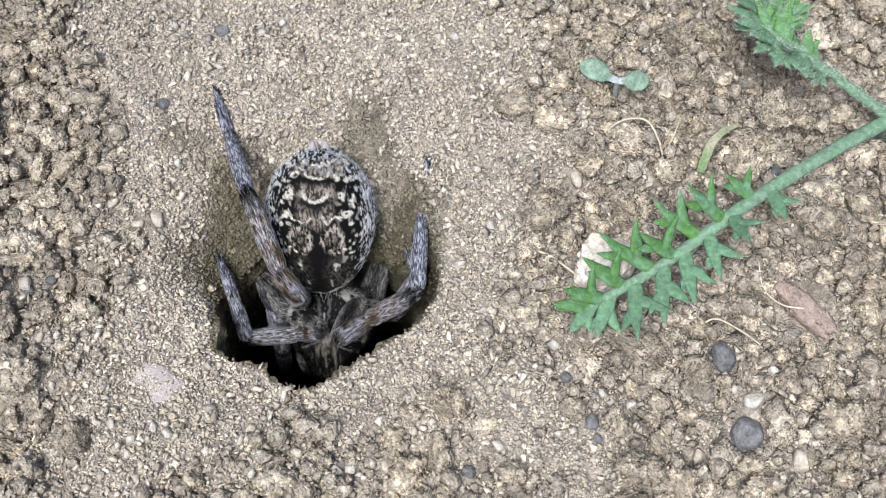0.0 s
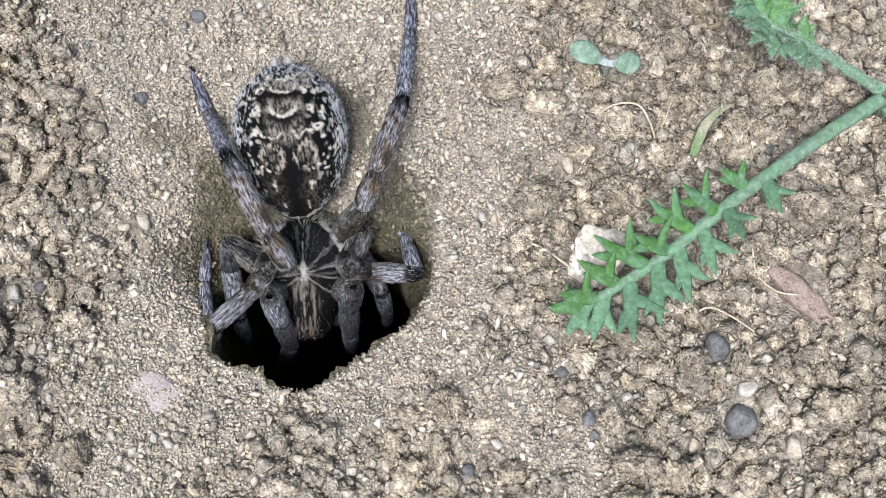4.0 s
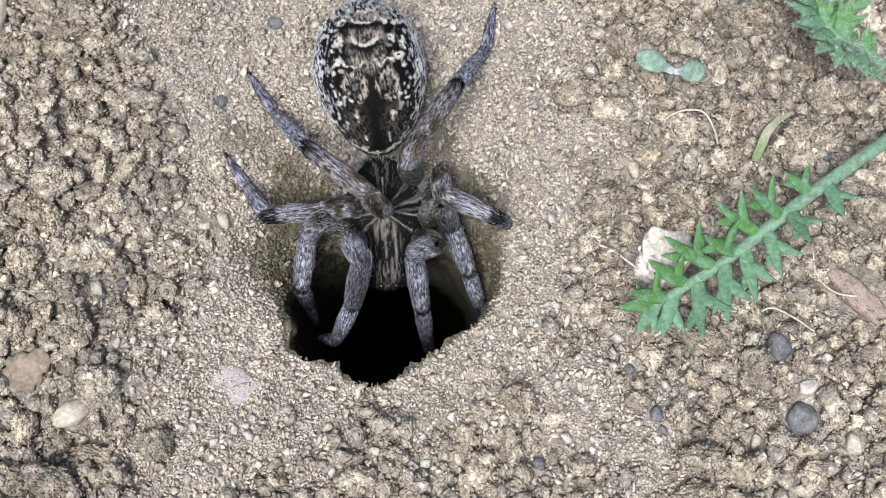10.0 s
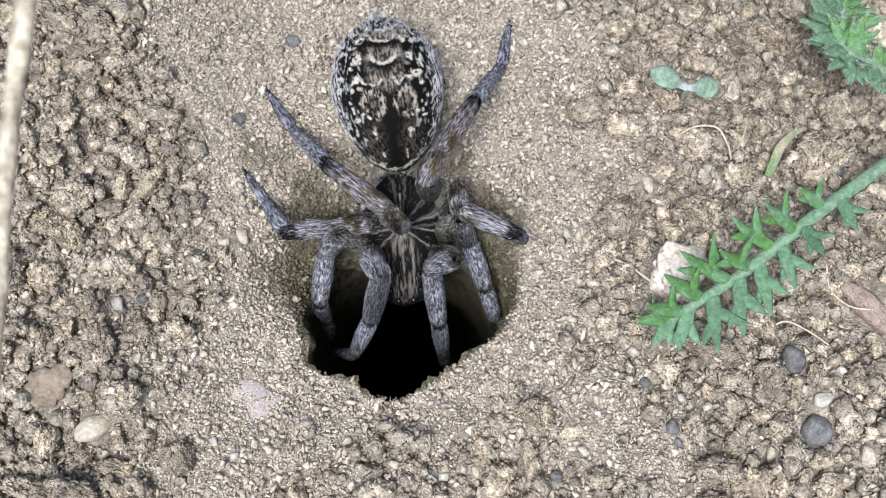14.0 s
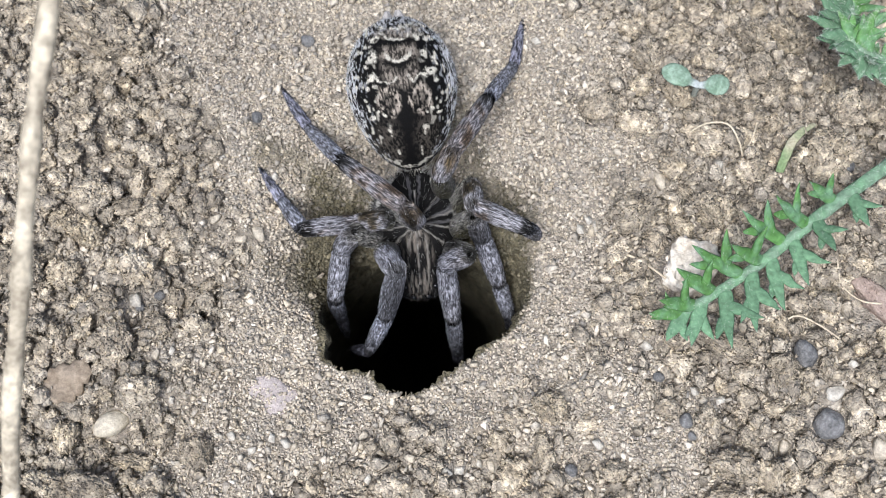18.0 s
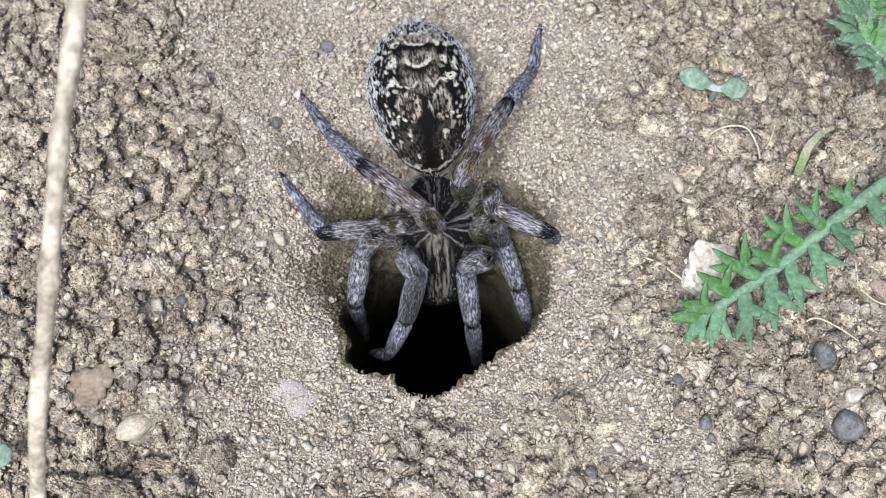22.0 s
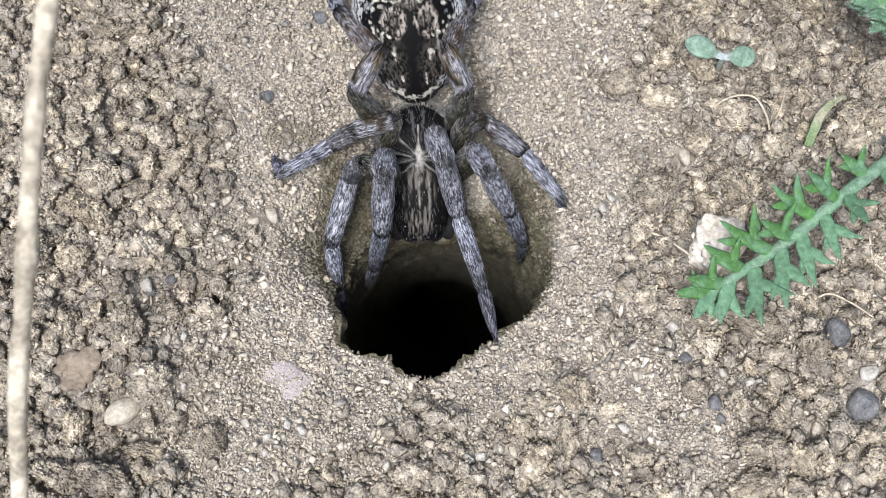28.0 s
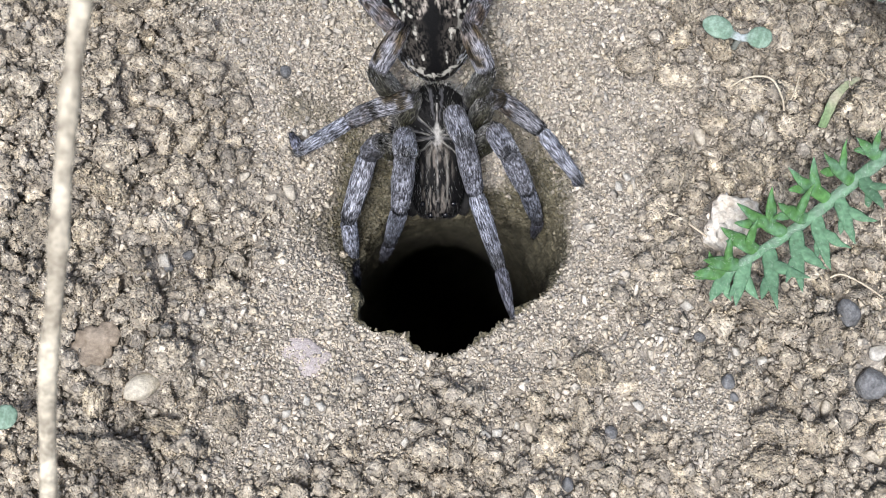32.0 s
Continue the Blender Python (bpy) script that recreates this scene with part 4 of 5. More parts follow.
def segment_tint(index, seg):
    """Blue-grey hair over black skin; brown on the hind knees, two bare black stripes along each femur."""
    def tint(p):
        length = LENGTHS[index][SEGMENTS.index(seg)]
        s = p[:, 1] / length
        one = np.ones((len(p), 3))
        n = rough(p * np.array((1, 0.5, 1)), 0.7, 3, index * 7 + SEGMENTS.index(seg))
        if seg == "femur":
            c = one * (0.3, 0.3, 0.28)
            c = blend(c, BLACK * 2.5, np.clip(1.9 - np.hypot(p[:, 0] / 0.5, (s - 0.55) / 0.32), 0, 1) * (p[:, 2] > 0) * 0.95)
            # dark olive underside, with its shade painted into the tint
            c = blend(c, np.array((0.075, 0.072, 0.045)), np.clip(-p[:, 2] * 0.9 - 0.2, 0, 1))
        elif seg in ("patella", "tibia") and index >= 3:
            c = blend(one * (0.42, 0.425, 0.45), np.array((0.24, 0.17, 0.105)), np.clip(n * 2 - 0.2, 0, 0.8))
            if index == 4:
                c = blend(c, np.array((0.32, 0.22, 0.14)), np.clip(0.85 - s if seg == "tibia" else s * 0.8, 0, 1) * (0.55 + n))
            if seg == "patella":
                c = blend(c, np.array((0.1, 0.08, 0.035)), np.clip(n * 1.5 + 0.05, 0, 0.8))
            if seg == "tibia":
                c = blend(c, BLACK * 1.5, np.clip((s - 0.76 + 0.1 * n) * 9, 0, 0.95))
        elif seg in ("patella", "tibia"):
            c = one * (0.44, 0.455, 0.5)
            c = blend(c, np.array((0.3, 0.26, 0.2)), np.clip(0.5 - s, 0, 1) * (seg == "patella") * (0.6 + n))
            if seg == "tibia":
                c = blend(c, GREY * 0.45, np.clip((s - 0.86) * 9, 0, 0.75))
        elif seg == "metatarsus":
            # front legs fade darker: the hole's shade is put into their tint
            c = blend(one * ((0.47, 0.5, 0.57) if index < 3 else (0.54, 0.57, 0.64)), GREY * 0.35, np.clip((s - 0.55) * 2.5, 0, 0.85) * (1.0 if index < 3 else 0.4))
        else:
            # front feet tinted dark for the shade down the hole, hind feet paler
            c = one * ((0.18, 0.185, 0.22) if index < 3 else (0.36, 0.37, 0.45))
        if seg != "tarsus":
            c = blend(c, BLACK * 2, np.clip(1 - np.minimum(s, 1 - s) / 0.05, 0, 0.7))
        # shade painted on the undersides of the other segments
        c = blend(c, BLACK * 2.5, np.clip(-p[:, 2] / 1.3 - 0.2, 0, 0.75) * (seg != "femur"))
        return blend(c, BLACK * 2, np.clip(n * 1.6 - 0.65, 0, 0.7))
    return tint


for index in LENGTHS:
    for k, seg in enumerate(SEGMENTS):
        length, (a, b, c) = LENGTHS[index][k], WIDTHS[seg]
        fat = {1: 1.12, 2: 1.08, 3: 1.0, 4: 1.0}[index]
        s = np.linspace(0, 1, 26)
        round_end = np.sqrt(np.clip(1 - np.abs(2 * s - 1) ** 16, 0.2, 1))
        r = np.interp(s, [0, 0.12, 0.45, 0.9, 1], [a * 0.8, a, b, c, c * 0.85]) * round_end * fat
        v, f = tube(np.c_[0 * s, -0.25 + s * (length + 0.5), 0 * s], r, 16)
        v = v + 0.03 * rough(v, 0.8, 2, 5)[:, None]
        tint = segment_tint(index, seg)
        n_hair = int(160 * length * (b if seg != "tarsus" else 0.9))
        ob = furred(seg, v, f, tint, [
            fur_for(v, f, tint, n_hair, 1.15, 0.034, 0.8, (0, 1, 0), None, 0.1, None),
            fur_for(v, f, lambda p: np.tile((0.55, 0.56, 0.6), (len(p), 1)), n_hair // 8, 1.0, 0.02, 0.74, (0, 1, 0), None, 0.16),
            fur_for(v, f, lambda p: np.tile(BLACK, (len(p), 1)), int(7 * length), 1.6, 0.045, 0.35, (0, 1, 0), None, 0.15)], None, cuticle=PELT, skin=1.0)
        SEG_MESH[index, seg] = ob.data
        bpy.data.objects.remove(ob)

LEGS = {}
for index in (1, 2, 3, 4):
    for side, letter in ((1, "l"), (-1, "r")):
        x, y, z = COXA[index]
        v, f = tube([(side * 1.0, y, z), (side * 2.2, y, z - 0.1), (side * x, y, z), (side * (x + 0.5), y, z + 0.2)], [1.2, 1.45, 1.4, 0.9], 12)
        tint = lambda p: np.tile(GREY * 0.3, (len(p), 1)) * (1 + 0.5 * rough(p, 0.6, 2, 4)[:, None])  # noqa: E731
        leg = furred("leg", v, f, tint, [fur_for(v, f, tint, 900, 0.9, 0.026, 0.6, (side, 0, 0), None, 0.2, None)], spider, "stout hairy leg banded grey, brown and black")
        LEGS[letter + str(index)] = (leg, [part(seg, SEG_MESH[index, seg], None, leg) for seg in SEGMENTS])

# stances: body = waist, head and tail; legs = knee, patella end, tibia end, ankle, toe (mm)
STANCE = {}


def stance(name, body, **legs):
    STANCE[name] = (np.reshape(body, (3, 3)), {k: np.reshape(v, (5, 3)) for k, v in legs.items()})


stance("deep", body=(8.3, 10.3, -8.0, 8.0, 4.6, -22.4, 8.0, 22.8, 4.3),
       l4=(6.3, 7.5, -2.2, 4.5, 9.1, 2.0, 0.9, 16.7, 6.3, -3.0, 26.5, 0.6, -4.9, 31.7, 0.9),
       r4=(10.6, 3.8, -4.3, 13.6, 6.8, -6.5, 19.4, 7.6, 1.0, 19.5, 18.9, -2.7, 19.9, 23.8, -0.1),
       l3=(7.8, 6.3, -9.5, 5.2, 6.9, -12.7, -1.3, 6.2, -13.2, -2.3, 9.7, -6.8, -3.9, 13.3, -5.7),
       r3=(13.8, 8.4, -7.1, 16.5, 8.9, -10.2, 19.3, 12.1, -5.2, 17.3, 18.5, -8.3, 15.2, 19.5, -5.1),
       l2=(1.1, 11.9, -8.8, 1.6, 10.7, -13.4, 2.0, 6.9, -20.7, 1.2, 7.2, -28.8, 0.2, 8.0, -33.1),
       r2=(14.3, 16.6, -12.6, 13.4, 16.4, -17.3, 10.8, 8.6, -16.6, 10.0, 8.5, -24.8, 9.6, 9.1, -29.2),
       l1=(3.8, 9.2, -27.4, 4.9, 6.4, -23.4, 4.0, 8.3, -32.7, 3.2, 10.9, -41.8, 3.0, 12.3, -46.6),
       r1=(9.7, 9.3, -27.2, 10.3, 6.5, -23.2, 9.0, 8.4, -32.4, 7.6, 10.9, -41.4, 7.1, 12.3, -46.2))
stance("half", body=(7.2, 16.5, -2.0, 7.0, 4.9, -12.3, 5.7, 31.0, 7.7),
       l4=(6.2, 10.3, 2.8, 4.7, 12.5, 6.8, 0.4, 20.6, 9.4, -3.3, 28.2, 1.0, -5.4, 33.3, 0.6),
       r4=(14.3, 16.5, 4.1, 15.8, 18.7, 8.1, 18.6, 27.6, 6.7, 19.3, 38.0, 0.8, 19.4, 43.5, 0.5),
       l3=(3.1, 10.1, -1.2, 1.1, 8.7, -4.6, -3.3, 4.0, -3.1, -4.5, 10.4, -6.7, -4.2, 14.3, -5.8),
       r3=(12.6, 10.6, -0.9, 14.5, 11.2, -4.7, 19.9, 10.1, -1.0, 18.5, 15.7, -5.7, 16.9, 19.2, -4.4),
       l2=(-0.7, 13.8, -1.8, -1.5, 12.3, -6.2, -1.5, 7.5, -12.8, -1.6, 6.0, -20.9, -1.8, 6.1, -25.4),
       r2=(13.9, 15.3, -1.9, 12.8, 14.5, -6.5, 15.5, 10.5, -13.1, 15.9, 8.9, -21.1, 15.4, 8.8, -25.6),
       l1=(3.8, 7.7, -1.9, 4.4, 5.9, -6.5, 4.5, 4.7, -16.0, 2.6, 4.2, -25.3, 1.8, 4.8, -30.2),
       r1=(13.0, 8.7, -2.0, 12.1, 7.6, -6.8, 11.6, 6.1, -16.2, 11.0, 5.8, -25.7, 10.8, 6.2, -30.6))
stance("rising", body=(6.1, 18.7, 0.0, 6.7, 6.9, -10.0, 4.7, 33.8, 8.7),
       l4=(4.3, 12.0, 5.0, 3.3, 12.6, 9.7, -1.8, 20.5, 10.3, -5.2, 27.0, 0.8, -6.5, 32.3, 0.6),
       r4=(10.3, 16.2, 6.6, 12.0, 20.0, 9.0, 16.7, 28.2, 7.7, 20.3, 37.3, 0.8, 20.0, 42.8, 0.4),
       l3=(-0.8, 16.1, 1.4, -1.1, 14.7, -2.6, -1.4, 10.2, -7.3, -4.0, 6.9, -13.4, -5.3, 7.0, -17.2),
       r3=(13.7, 18.3, 0.8, 15.4, 15.3, -1.7, 17.0, 15.0, -8.1, 21.5, 10.9, -3.9, 21.1, 11.4, -7.9),
       l2=(0.5, 12.7, 1.1, -0.2, 11.5, -3.5, -1.6, 8.6, -11.0, -2.7, 6.4, -18.8, -3.6, 6.4, -23.2),
       r2=(10.7, 13.4, 1.3, 10.9, 12.9, -3.5, 15.2, 7.3, 0.7, 17.0, 7.9, -7.3, 17.7, 8.6, -11.7),
       l1=(3.8, 11.0, 0.5, 3.7, 11.1, -4.4, 4.4, 6.2, -12.5, 3.3, 3.8, -21.6, 3.7, 1.4, -17.2),
       r1=(7.7, 12.3, 0.4, 7.9, 12.3, -4.6, 10.2, 6.5, -11.7, 10.9, 4.5, -21.0, 11.1, 4.6, -26.0))
stance("turning", body=(6.7, 21.5, 1.0, 7.6, 8.6, -7.6, 5.2, 36.3, 10.2),
       l4=(7.4, 14.3, 5.3, 5.6, 15.0, 9.7, -1.1, 21.6, 10.6, -4.6, 27.8, 0.9, -7.1, 32.6, 0.6),
       r4=(10.4, 19.6, 7.9, 11.8, 21.2, 12.2, 15.9, 28.6, 8.1, 19.2, 37.5, 0.7, 20.2, 42.9, 0.5),
       l3=(-0.2, 17.6, 2.7, -0.8, 16.0, -1.1, -0.9, 13.1, -7.1, -3.5, 6.3, -6.5, -3.8, 4.7, -2.8),
       r3=(14.9, 19.1, 2.3, 14.7, 15.8, 4.9, 19.2, 11.6, 2.5, 20.4, 11.9, -4.8, 20.7, 12.1, -8.8),
       l2=(2.5, 14.3, 2.8, 1.6, 12.9, -1.7, -0.0, 10.1, -9.2, -1.4, 8.4, -17.1, -2.2, 8.5, -21.5),
       r2=(14.1, 15.0, 2.4, 14.7, 13.8, -2.2, 15.8, 10.3, -9.5, 18.6, 9.1, -17.1, 19.1, 9.2, -21.6),
       l1=(4.1, 13.4, 2.4, 4.2, 14.2, -2.5, 4.7, 7.4, -9.0, 2.8, 4.8, -18.0, 4.4, 1.4, -14.6),
       r1=(12.2, 13.2, 2.2, 9.9, 13.6, -2.2, 10.8, 8.1, -9.9, 12.1, 5.3, -18.9, 12.4, 5.2, -23.9))
stance("out", body=(7.8, 22.9, 2.0, 8.6, 9.4, -5.5, 5.7, 38.1, 10.6),
       l4=(8.4, 15.4, 6.4, 7.2, 15.7, 11.1, 0.1, 21.7, 9.4, -4.7, 28.7, 0.9, -7.7, 33.3, 0.5),
       r4=(10.9, 20.0, 8.9, 12.3, 21.3, 13.3, 16.4, 29.0, 9.4, 19.8, 36.6, 0.8, 20.8, 42.0, 0.5),
       l3=(4.9, 16.5, 4.1, 1.3, 16.6, 2.0, -4.6, 15.2, 4.6, -7.7, 20.0, -0.1, -10.0, 23.3, 0.3),
       r3=(14.6, 20.5, 4.1, 14.7, 17.3, 6.9, 20.7, 14.8, 6.0, 22.3, 16.0, -1.1, 21.8, 16.3, -5.1),
       l2=(1.1, 15.0, 3.7, -0.6, 14.3, -0.7, -1.9, 9.7, -7.3, -1.7, 9.0, -15.5, -1.3, 7.7, -19.8),
       r2=(14.7, 16.6, 4.1, 15.8, 15.6, -0.5, 18.0, 11.6, -7.3, 19.7, 8.5, -14.7, 19.9, 8.1, -19.2),
       l1=(4.6, 12.6, 3.7, 6.2, 9.5, 7.4, 4.6, 6.4, -1.5, 2.1, 3.9, -10.3, -0.2, 5.0, -14.6),
       r1=(14.1, 12.5, 3.3, 11.5, 12.5, -1.0, 12.4, 7.5, -9.0, 13.0, 5.0, -18.2, 13.2, 4.7, -23.1))
stance("shifted", body=(7.4, 24.3, 2.0, 8.0, 10.8, -5.6, 5.0, 39.5, 10.5),
       l4=(8.1, 17.0, 6.4, 6.4, 17.4, 10.8, -1.2, 23.0, 11.0, -5.3, 27.8, 0.8, -8.6, 32.2, 0.4),
       r4=(11.2, 24.4, 8.9, 11.5, 28.2, 5.9, 14.3, 36.8, 8.8, 16.5, 45.5, 0.8, 17.9, 50.8, 0.4),
       l3=(4.6, 17.9, 4.1, 0.7, 17.6, 2.6, -4.9, 15.3, 5.2, -7.7, 19.4, -0.3, -9.7, 22.8, 0.1),
       r3=(13.2, 21.9, 4.3, 15.6, 18.6, 3.4, 17.6, 20.2, -2.7, 22.8, 15.3, -0.7, 21.8, 16.5, -4.5),
       l2=(0.4, 16.1, 3.6, -1.4, 15.4, -0.8, -2.1, 10.8, -7.5, -3.7, 9.2, -15.4, -3.7, 8.6, -19.9),
       r2=(13.4, 16.2, 3.9, 15.3, 14.6, -0.2, 17.6, 10.5, -6.9, 19.4, 8.6, -14.6, 19.7, 8.7, -19.1),
       l1=(3.7, 15.1, 3.9, 5.2, 11.9, 7.5, 3.8, 8.9, -1.4, 2.0, 6.9, -10.5, -0.2, 7.5, -14.9),
       r1=(9.5, 15.5, 3.8, 10.6, 12.0, 7.2, 12.2, 8.9, -1.6, 13.8, 7.9, -10.9, 14.5, 8.0, -15.9))
stance("climbing", body=(7.0, 26.6, 4.0, 7.2, 13.1, -3.6, 5.6, 42.8, 10.4),
       l4=(6.9, 20.4, 9.4, 4.0, 22.9, 12.3, -0.5, 30.0, 7.7, -6.2, 38.2, 1.1, -9.2, 33.6, 0.6),
       r4=(10.0, 25.6, 11.0, 11.9, 29.8, 12.0, 13.7, 38.3, 8.1, 17.3, 47.1, 0.9, 18.8, 52.4, 0.5),
       l3=(2.2, 21.6, 6.5, 0.4, 19.7, 9.7, -4.8, 19.5, 5.7, -9.9, 19.0, 0.3, -10.0, 23.0, 0.1),
       r3=(12.4, 22.9, 6.5, 16.1, 21.3, 5.3, 18.8, 22.3, -0.6, 22.7, 16.1, 0.1, 22.6, 17.0, -3.8),
       l2=(0.2, 18.5, 5.7, -1.1, 17.8, 1.1, -2.4, 11.3, -3.6, -3.2, 9.0, -11.4, -3.4, 8.6, -15.9),
       r2=(13.8, 19.7, 5.9, 15.4, 19.3, 1.5, 17.7, 14.9, -5.0, 19.5, 13.3, -12.9, 19.6, 13.2, -17.4),
       l1=(3.5, 20.5, 5.7, 4.2, 19.7, 0.9, 3.3, 15.4, -7.5, 2.6, 7.1, -2.9, 1.8, 2.3, -4.0),
       r1=(9.8, 22.0, 5.3, 10.4, 21.8, 0.4, 12.3, 15.2, -6.3, 13.9, 7.3, -1.3, 15.0, 2.4, -1.8))
stance("outside", body=(6.5, 27.4, 4.0, 6.6, 13.5, -3.0, 5.2, 43.6, 10.5),
       l4=(0.0, 26.5, 10.6, 2.5, 30.4, 11.8, -2.1, 37.4, 7.5, -5.1, 47.0, 0.8, -6.3, 52.3, 0.3),
       r4=(11.9, 26.3, 10.9, 10.0, 30.2, 12.8, 12.4, 37.8, 7.6, 15.8, 47.0, 0.8, 16.7, 52.4, 0.4),
       l3=(3.8, 24.9, 6.4, -0.2, 23.8, 6.1, -3.5, 24.2, 0.4, -8.8, 19.9, 3.1, -10.1, 22.5, 0.4),
       r3=(11.9, 24.5, 6.6, 13.7, 25.9, 3.1, 18.6, 23.2, -0.5, 22.5, 17.1, 0.8, 22.7, 17.5, -3.2),
       l2=(0.4, 19.8, 6.3, -1.2, 19.9, 1.8, -3.7, 13.3, -2.2, -3.6, 9.6, -9.5, -3.3, 7.6, -13.5),
       r2=(12.9, 21.1, 6.3, 14.2, 17.6, 9.3, 16.6, 15.5, 1.8, 18.4, 13.8, -6.0, 18.2, 13.0, -10.5),
       l1=(2.9, 20.6, 6.2, 3.1, 17.2, 9.9, 2.3, 13.5, 1.2, 0.8, 11.6, -8.0, -0.3, 10.7, -12.8),
       r1=(8.3, 23.9, 4.8, 9.5, 19.7, 7.3, 10.9, 16.1, -1.4, 13.6, 7.0, -0.7, 14.8, 2.2, -1.7))

TIMES = [(0, "deep"), (1.25, "deep"), (1.55, "half"), (8.3, "half"), (8.5, "rising"), (8.75, "rising"), (9.0, "turning"), (9.6, "out"), (22.18, "out"),
         (22.42, "shifted"), (24.72, "shifted"), (24.95, "climbing"), (25.02, "climbing"), (25.25, "outside"), (32, "outside")]


def bone(a, b):
    """The pose of a piece that runs from a to b along its own y, back upwards (mm in, metres out)."""
    y = Vector(b - a).normalized()
    up = Vector((0, 0, 1)) if abs(y.z) < 0.93 else Vector((0, 1, 0))
    x = y.cross(up).normalized()
    z = x.cross(y)
    m = Matrix((x, y, z)).transposed().to_4x4()
    m.translation = Vector(a) * MM
    return m


def hip_of(key, body):
    x, y, z = COXA[int(key[1])]
    return np.array(body @ (Vector(((x if key[0] == "l" else -x), y, z)) * MM)) / MM


def between(a, b, w):
    """Body points and joined-up legs on the way from one stance to another."""
    (body_a, legs_a), (body_b, legs_b) = STANCE[a], STANCE[b]
    if a == b or w in (0, 1):
        return STANCE[b if w else a]
    body, legs = body_a * (1 - w) + body_b * w, {}
    for key in legs_a:
        chain_a = np.vstack([hip_of(key, bone(body_a[0], body_a[1])), legs_a[key]])
        chain_b = np.vstack([hip_of(key, bone(body_b[0], body_b[1])), legs_b[key]])
        at, joints = hip_of(key, bone(body[0], body[1])), []
        for step_a, step_b in zip(np.diff(chain_a, axis=0), np.diff(chain_b, axis=0)):
            long = np.linalg.norm(step_a) * (1 - w) + np.linalg.norm(step_b) * w
            way = Vector(step_a).normalized().slerp(Vector(step_b).normalized(), w, Vector((0, 0, 1)))
            at = at + np.array(way) * long
            joints.append(at)
        legs[key] = np.array(joints)
    return body, legs


def spider_motion():
    steps = [(0, "deep", "deep", 0.0)]
    for (t0, a), (t1, b) in zip(TIMES[:-1], TIMES[1:]):
        n = 1 if a == b else max(3, round((t1 - t0) / 0.06))
        for k in range(1, n + 1):
            u = k / n
            steps.append((t0 + (t1 - t0) * u, a, b, 1.0 if k == n else u * u * (3 - 2 * u)))
    rows = {}
    for t, a, b, w in steps:
        (waist, head, tail), legs = between(a, b, w)
        root = Matrix.Translation(Vector(waist) * MM)
        rows.setdefault(spider, []).append((t, root))
        body = bone(waist, head)
        inv = root.inverted()
        rows.setdefault(carapace, []).append((t, inv @ body))
        rows.setdefault(abdomen, []).append((t, inv @ bone(waist + (tail - waist) * 0.015, tail)))
        for key, joints in legs.items():
            leg, pieces = LEGS[key]
            rows.setdefault(leg, []).append((t, inv @ body))
            chain = np.vstack([hip_of(key, body), joints])
            for piece, p, q in zip(pieces, chain[:-1], chain[1:]):
                rows.setdefault(piece, []).append((t, body.inverted() @ bone(p, q)))
    for thing, keys in rows.items():
        walk(thing, keys)


# ---- plants ----
PLANT_RNG = np.random.RandomState(31)
LEAF, SAGE, STEM = np.array((0.085, 0.205, 0.062)), np.array((0.15, 0.29, 0.175)), np.array((0.22, 0.35, 0.25))


def with_down(name, v, f, tint, down, parent, label=""):
    """A leaf part with its white hairs."""
    tri = np.concatenate([f[:, [0, 1, 2]], f[:, [0, 2, 3]]])
    hv, hf, hc = down
    me = mesh_of(name, np.r_[v, hv], np.r_[tri, hf + len(v)], tint=np.r_[np.clip(tint, 0, 1), hc])
    me.materials.append(GREEN)
    me.materials.append(DOWN)
    me.polygons.foreach_set("material_index", (np.arange(len(tri) + len(hf)) >= len(tri)).astype(np.int32))
    return part(name, me, None, parent, label)


def leaf_down(v, f, n, length=0.9, width=0.018):
    old = FUR_RNG.get_state()
    out = fur_for(v, f, lambda p: np.tile((0.62, 0.68, 0.62), (len(p), 1)), n, length, width, 0.3, (0, 0, 0.3), None, 0.5, (0.8, 1.2))
    FUR_RNG.set_state(old)
    return out


def leaflet(root, way, up, length, lobes, green, ahead):
    """One side branch of a feathery leaf: a fleshy pointed blade that forks into lobes; ahead: towards the leaf's tip."""
    way, up = way / np.linalg.norm(way), up / np.linalg.norm(up)
    vs, fs, base = [], [], 0
    jig = lambda a, b: PLANT_RNG.uniform(a, b)  # noqa: E731
    axes = [(root, way, length, 0.88)]
    axes.append((root + way * length * 0.26, way * 0.75 - ahead * jig(0.5, 0.8) + up * jig(-0.1, 0.3), length * jig(0.5, 0.62), 0.74))
    if lobes > 1:
        axes.append((root + way * length * 0.42, way * 0.8 + ahead * jig(0.5, 0.8) + up * jig(-0.1, 0.3), length * jig(0.36, 0.5), 0.66))
    for o, d, ln, wd in axes:
        d = d / np.linalg.norm(d)
        t = np.linspace(0, 1, 10)
        bend = up * 0.14 * ln - ahead * 0.06 * ln
        pts = o + np.outer(t * ln, d) + np.outer(t**2, bend)
        wide = wd * min(1.0, 0.35 + 0.15 * ln)
        v, f = tube(pts, wide * np.interp(t, [0, 0.2, 0.45, 0.7, 0.9, 1], [0.7, 0.98, 0.92, 0.62, 0.26, 0.02]), 10, 1.0)
        c = pts.repeat(10, 0)
        off = v - c
        v = c + off - np.outer(off @ up, up) * 0.62
        vs.append(v + 0.08 * rough(v, 0.9, 2, 52)[:, None]), fs.append(f + base)
        base += len(v)
    v, f = np.concatenate(vs), np.concatenate(fs)
    n = rough(v, 0.8, 2, 51)
    tint = blend(np.tile(green, (len(v), 1)), SAGE, np.clip(0.25 + 1.1 * n, 0, 1))
    return v, f, tint


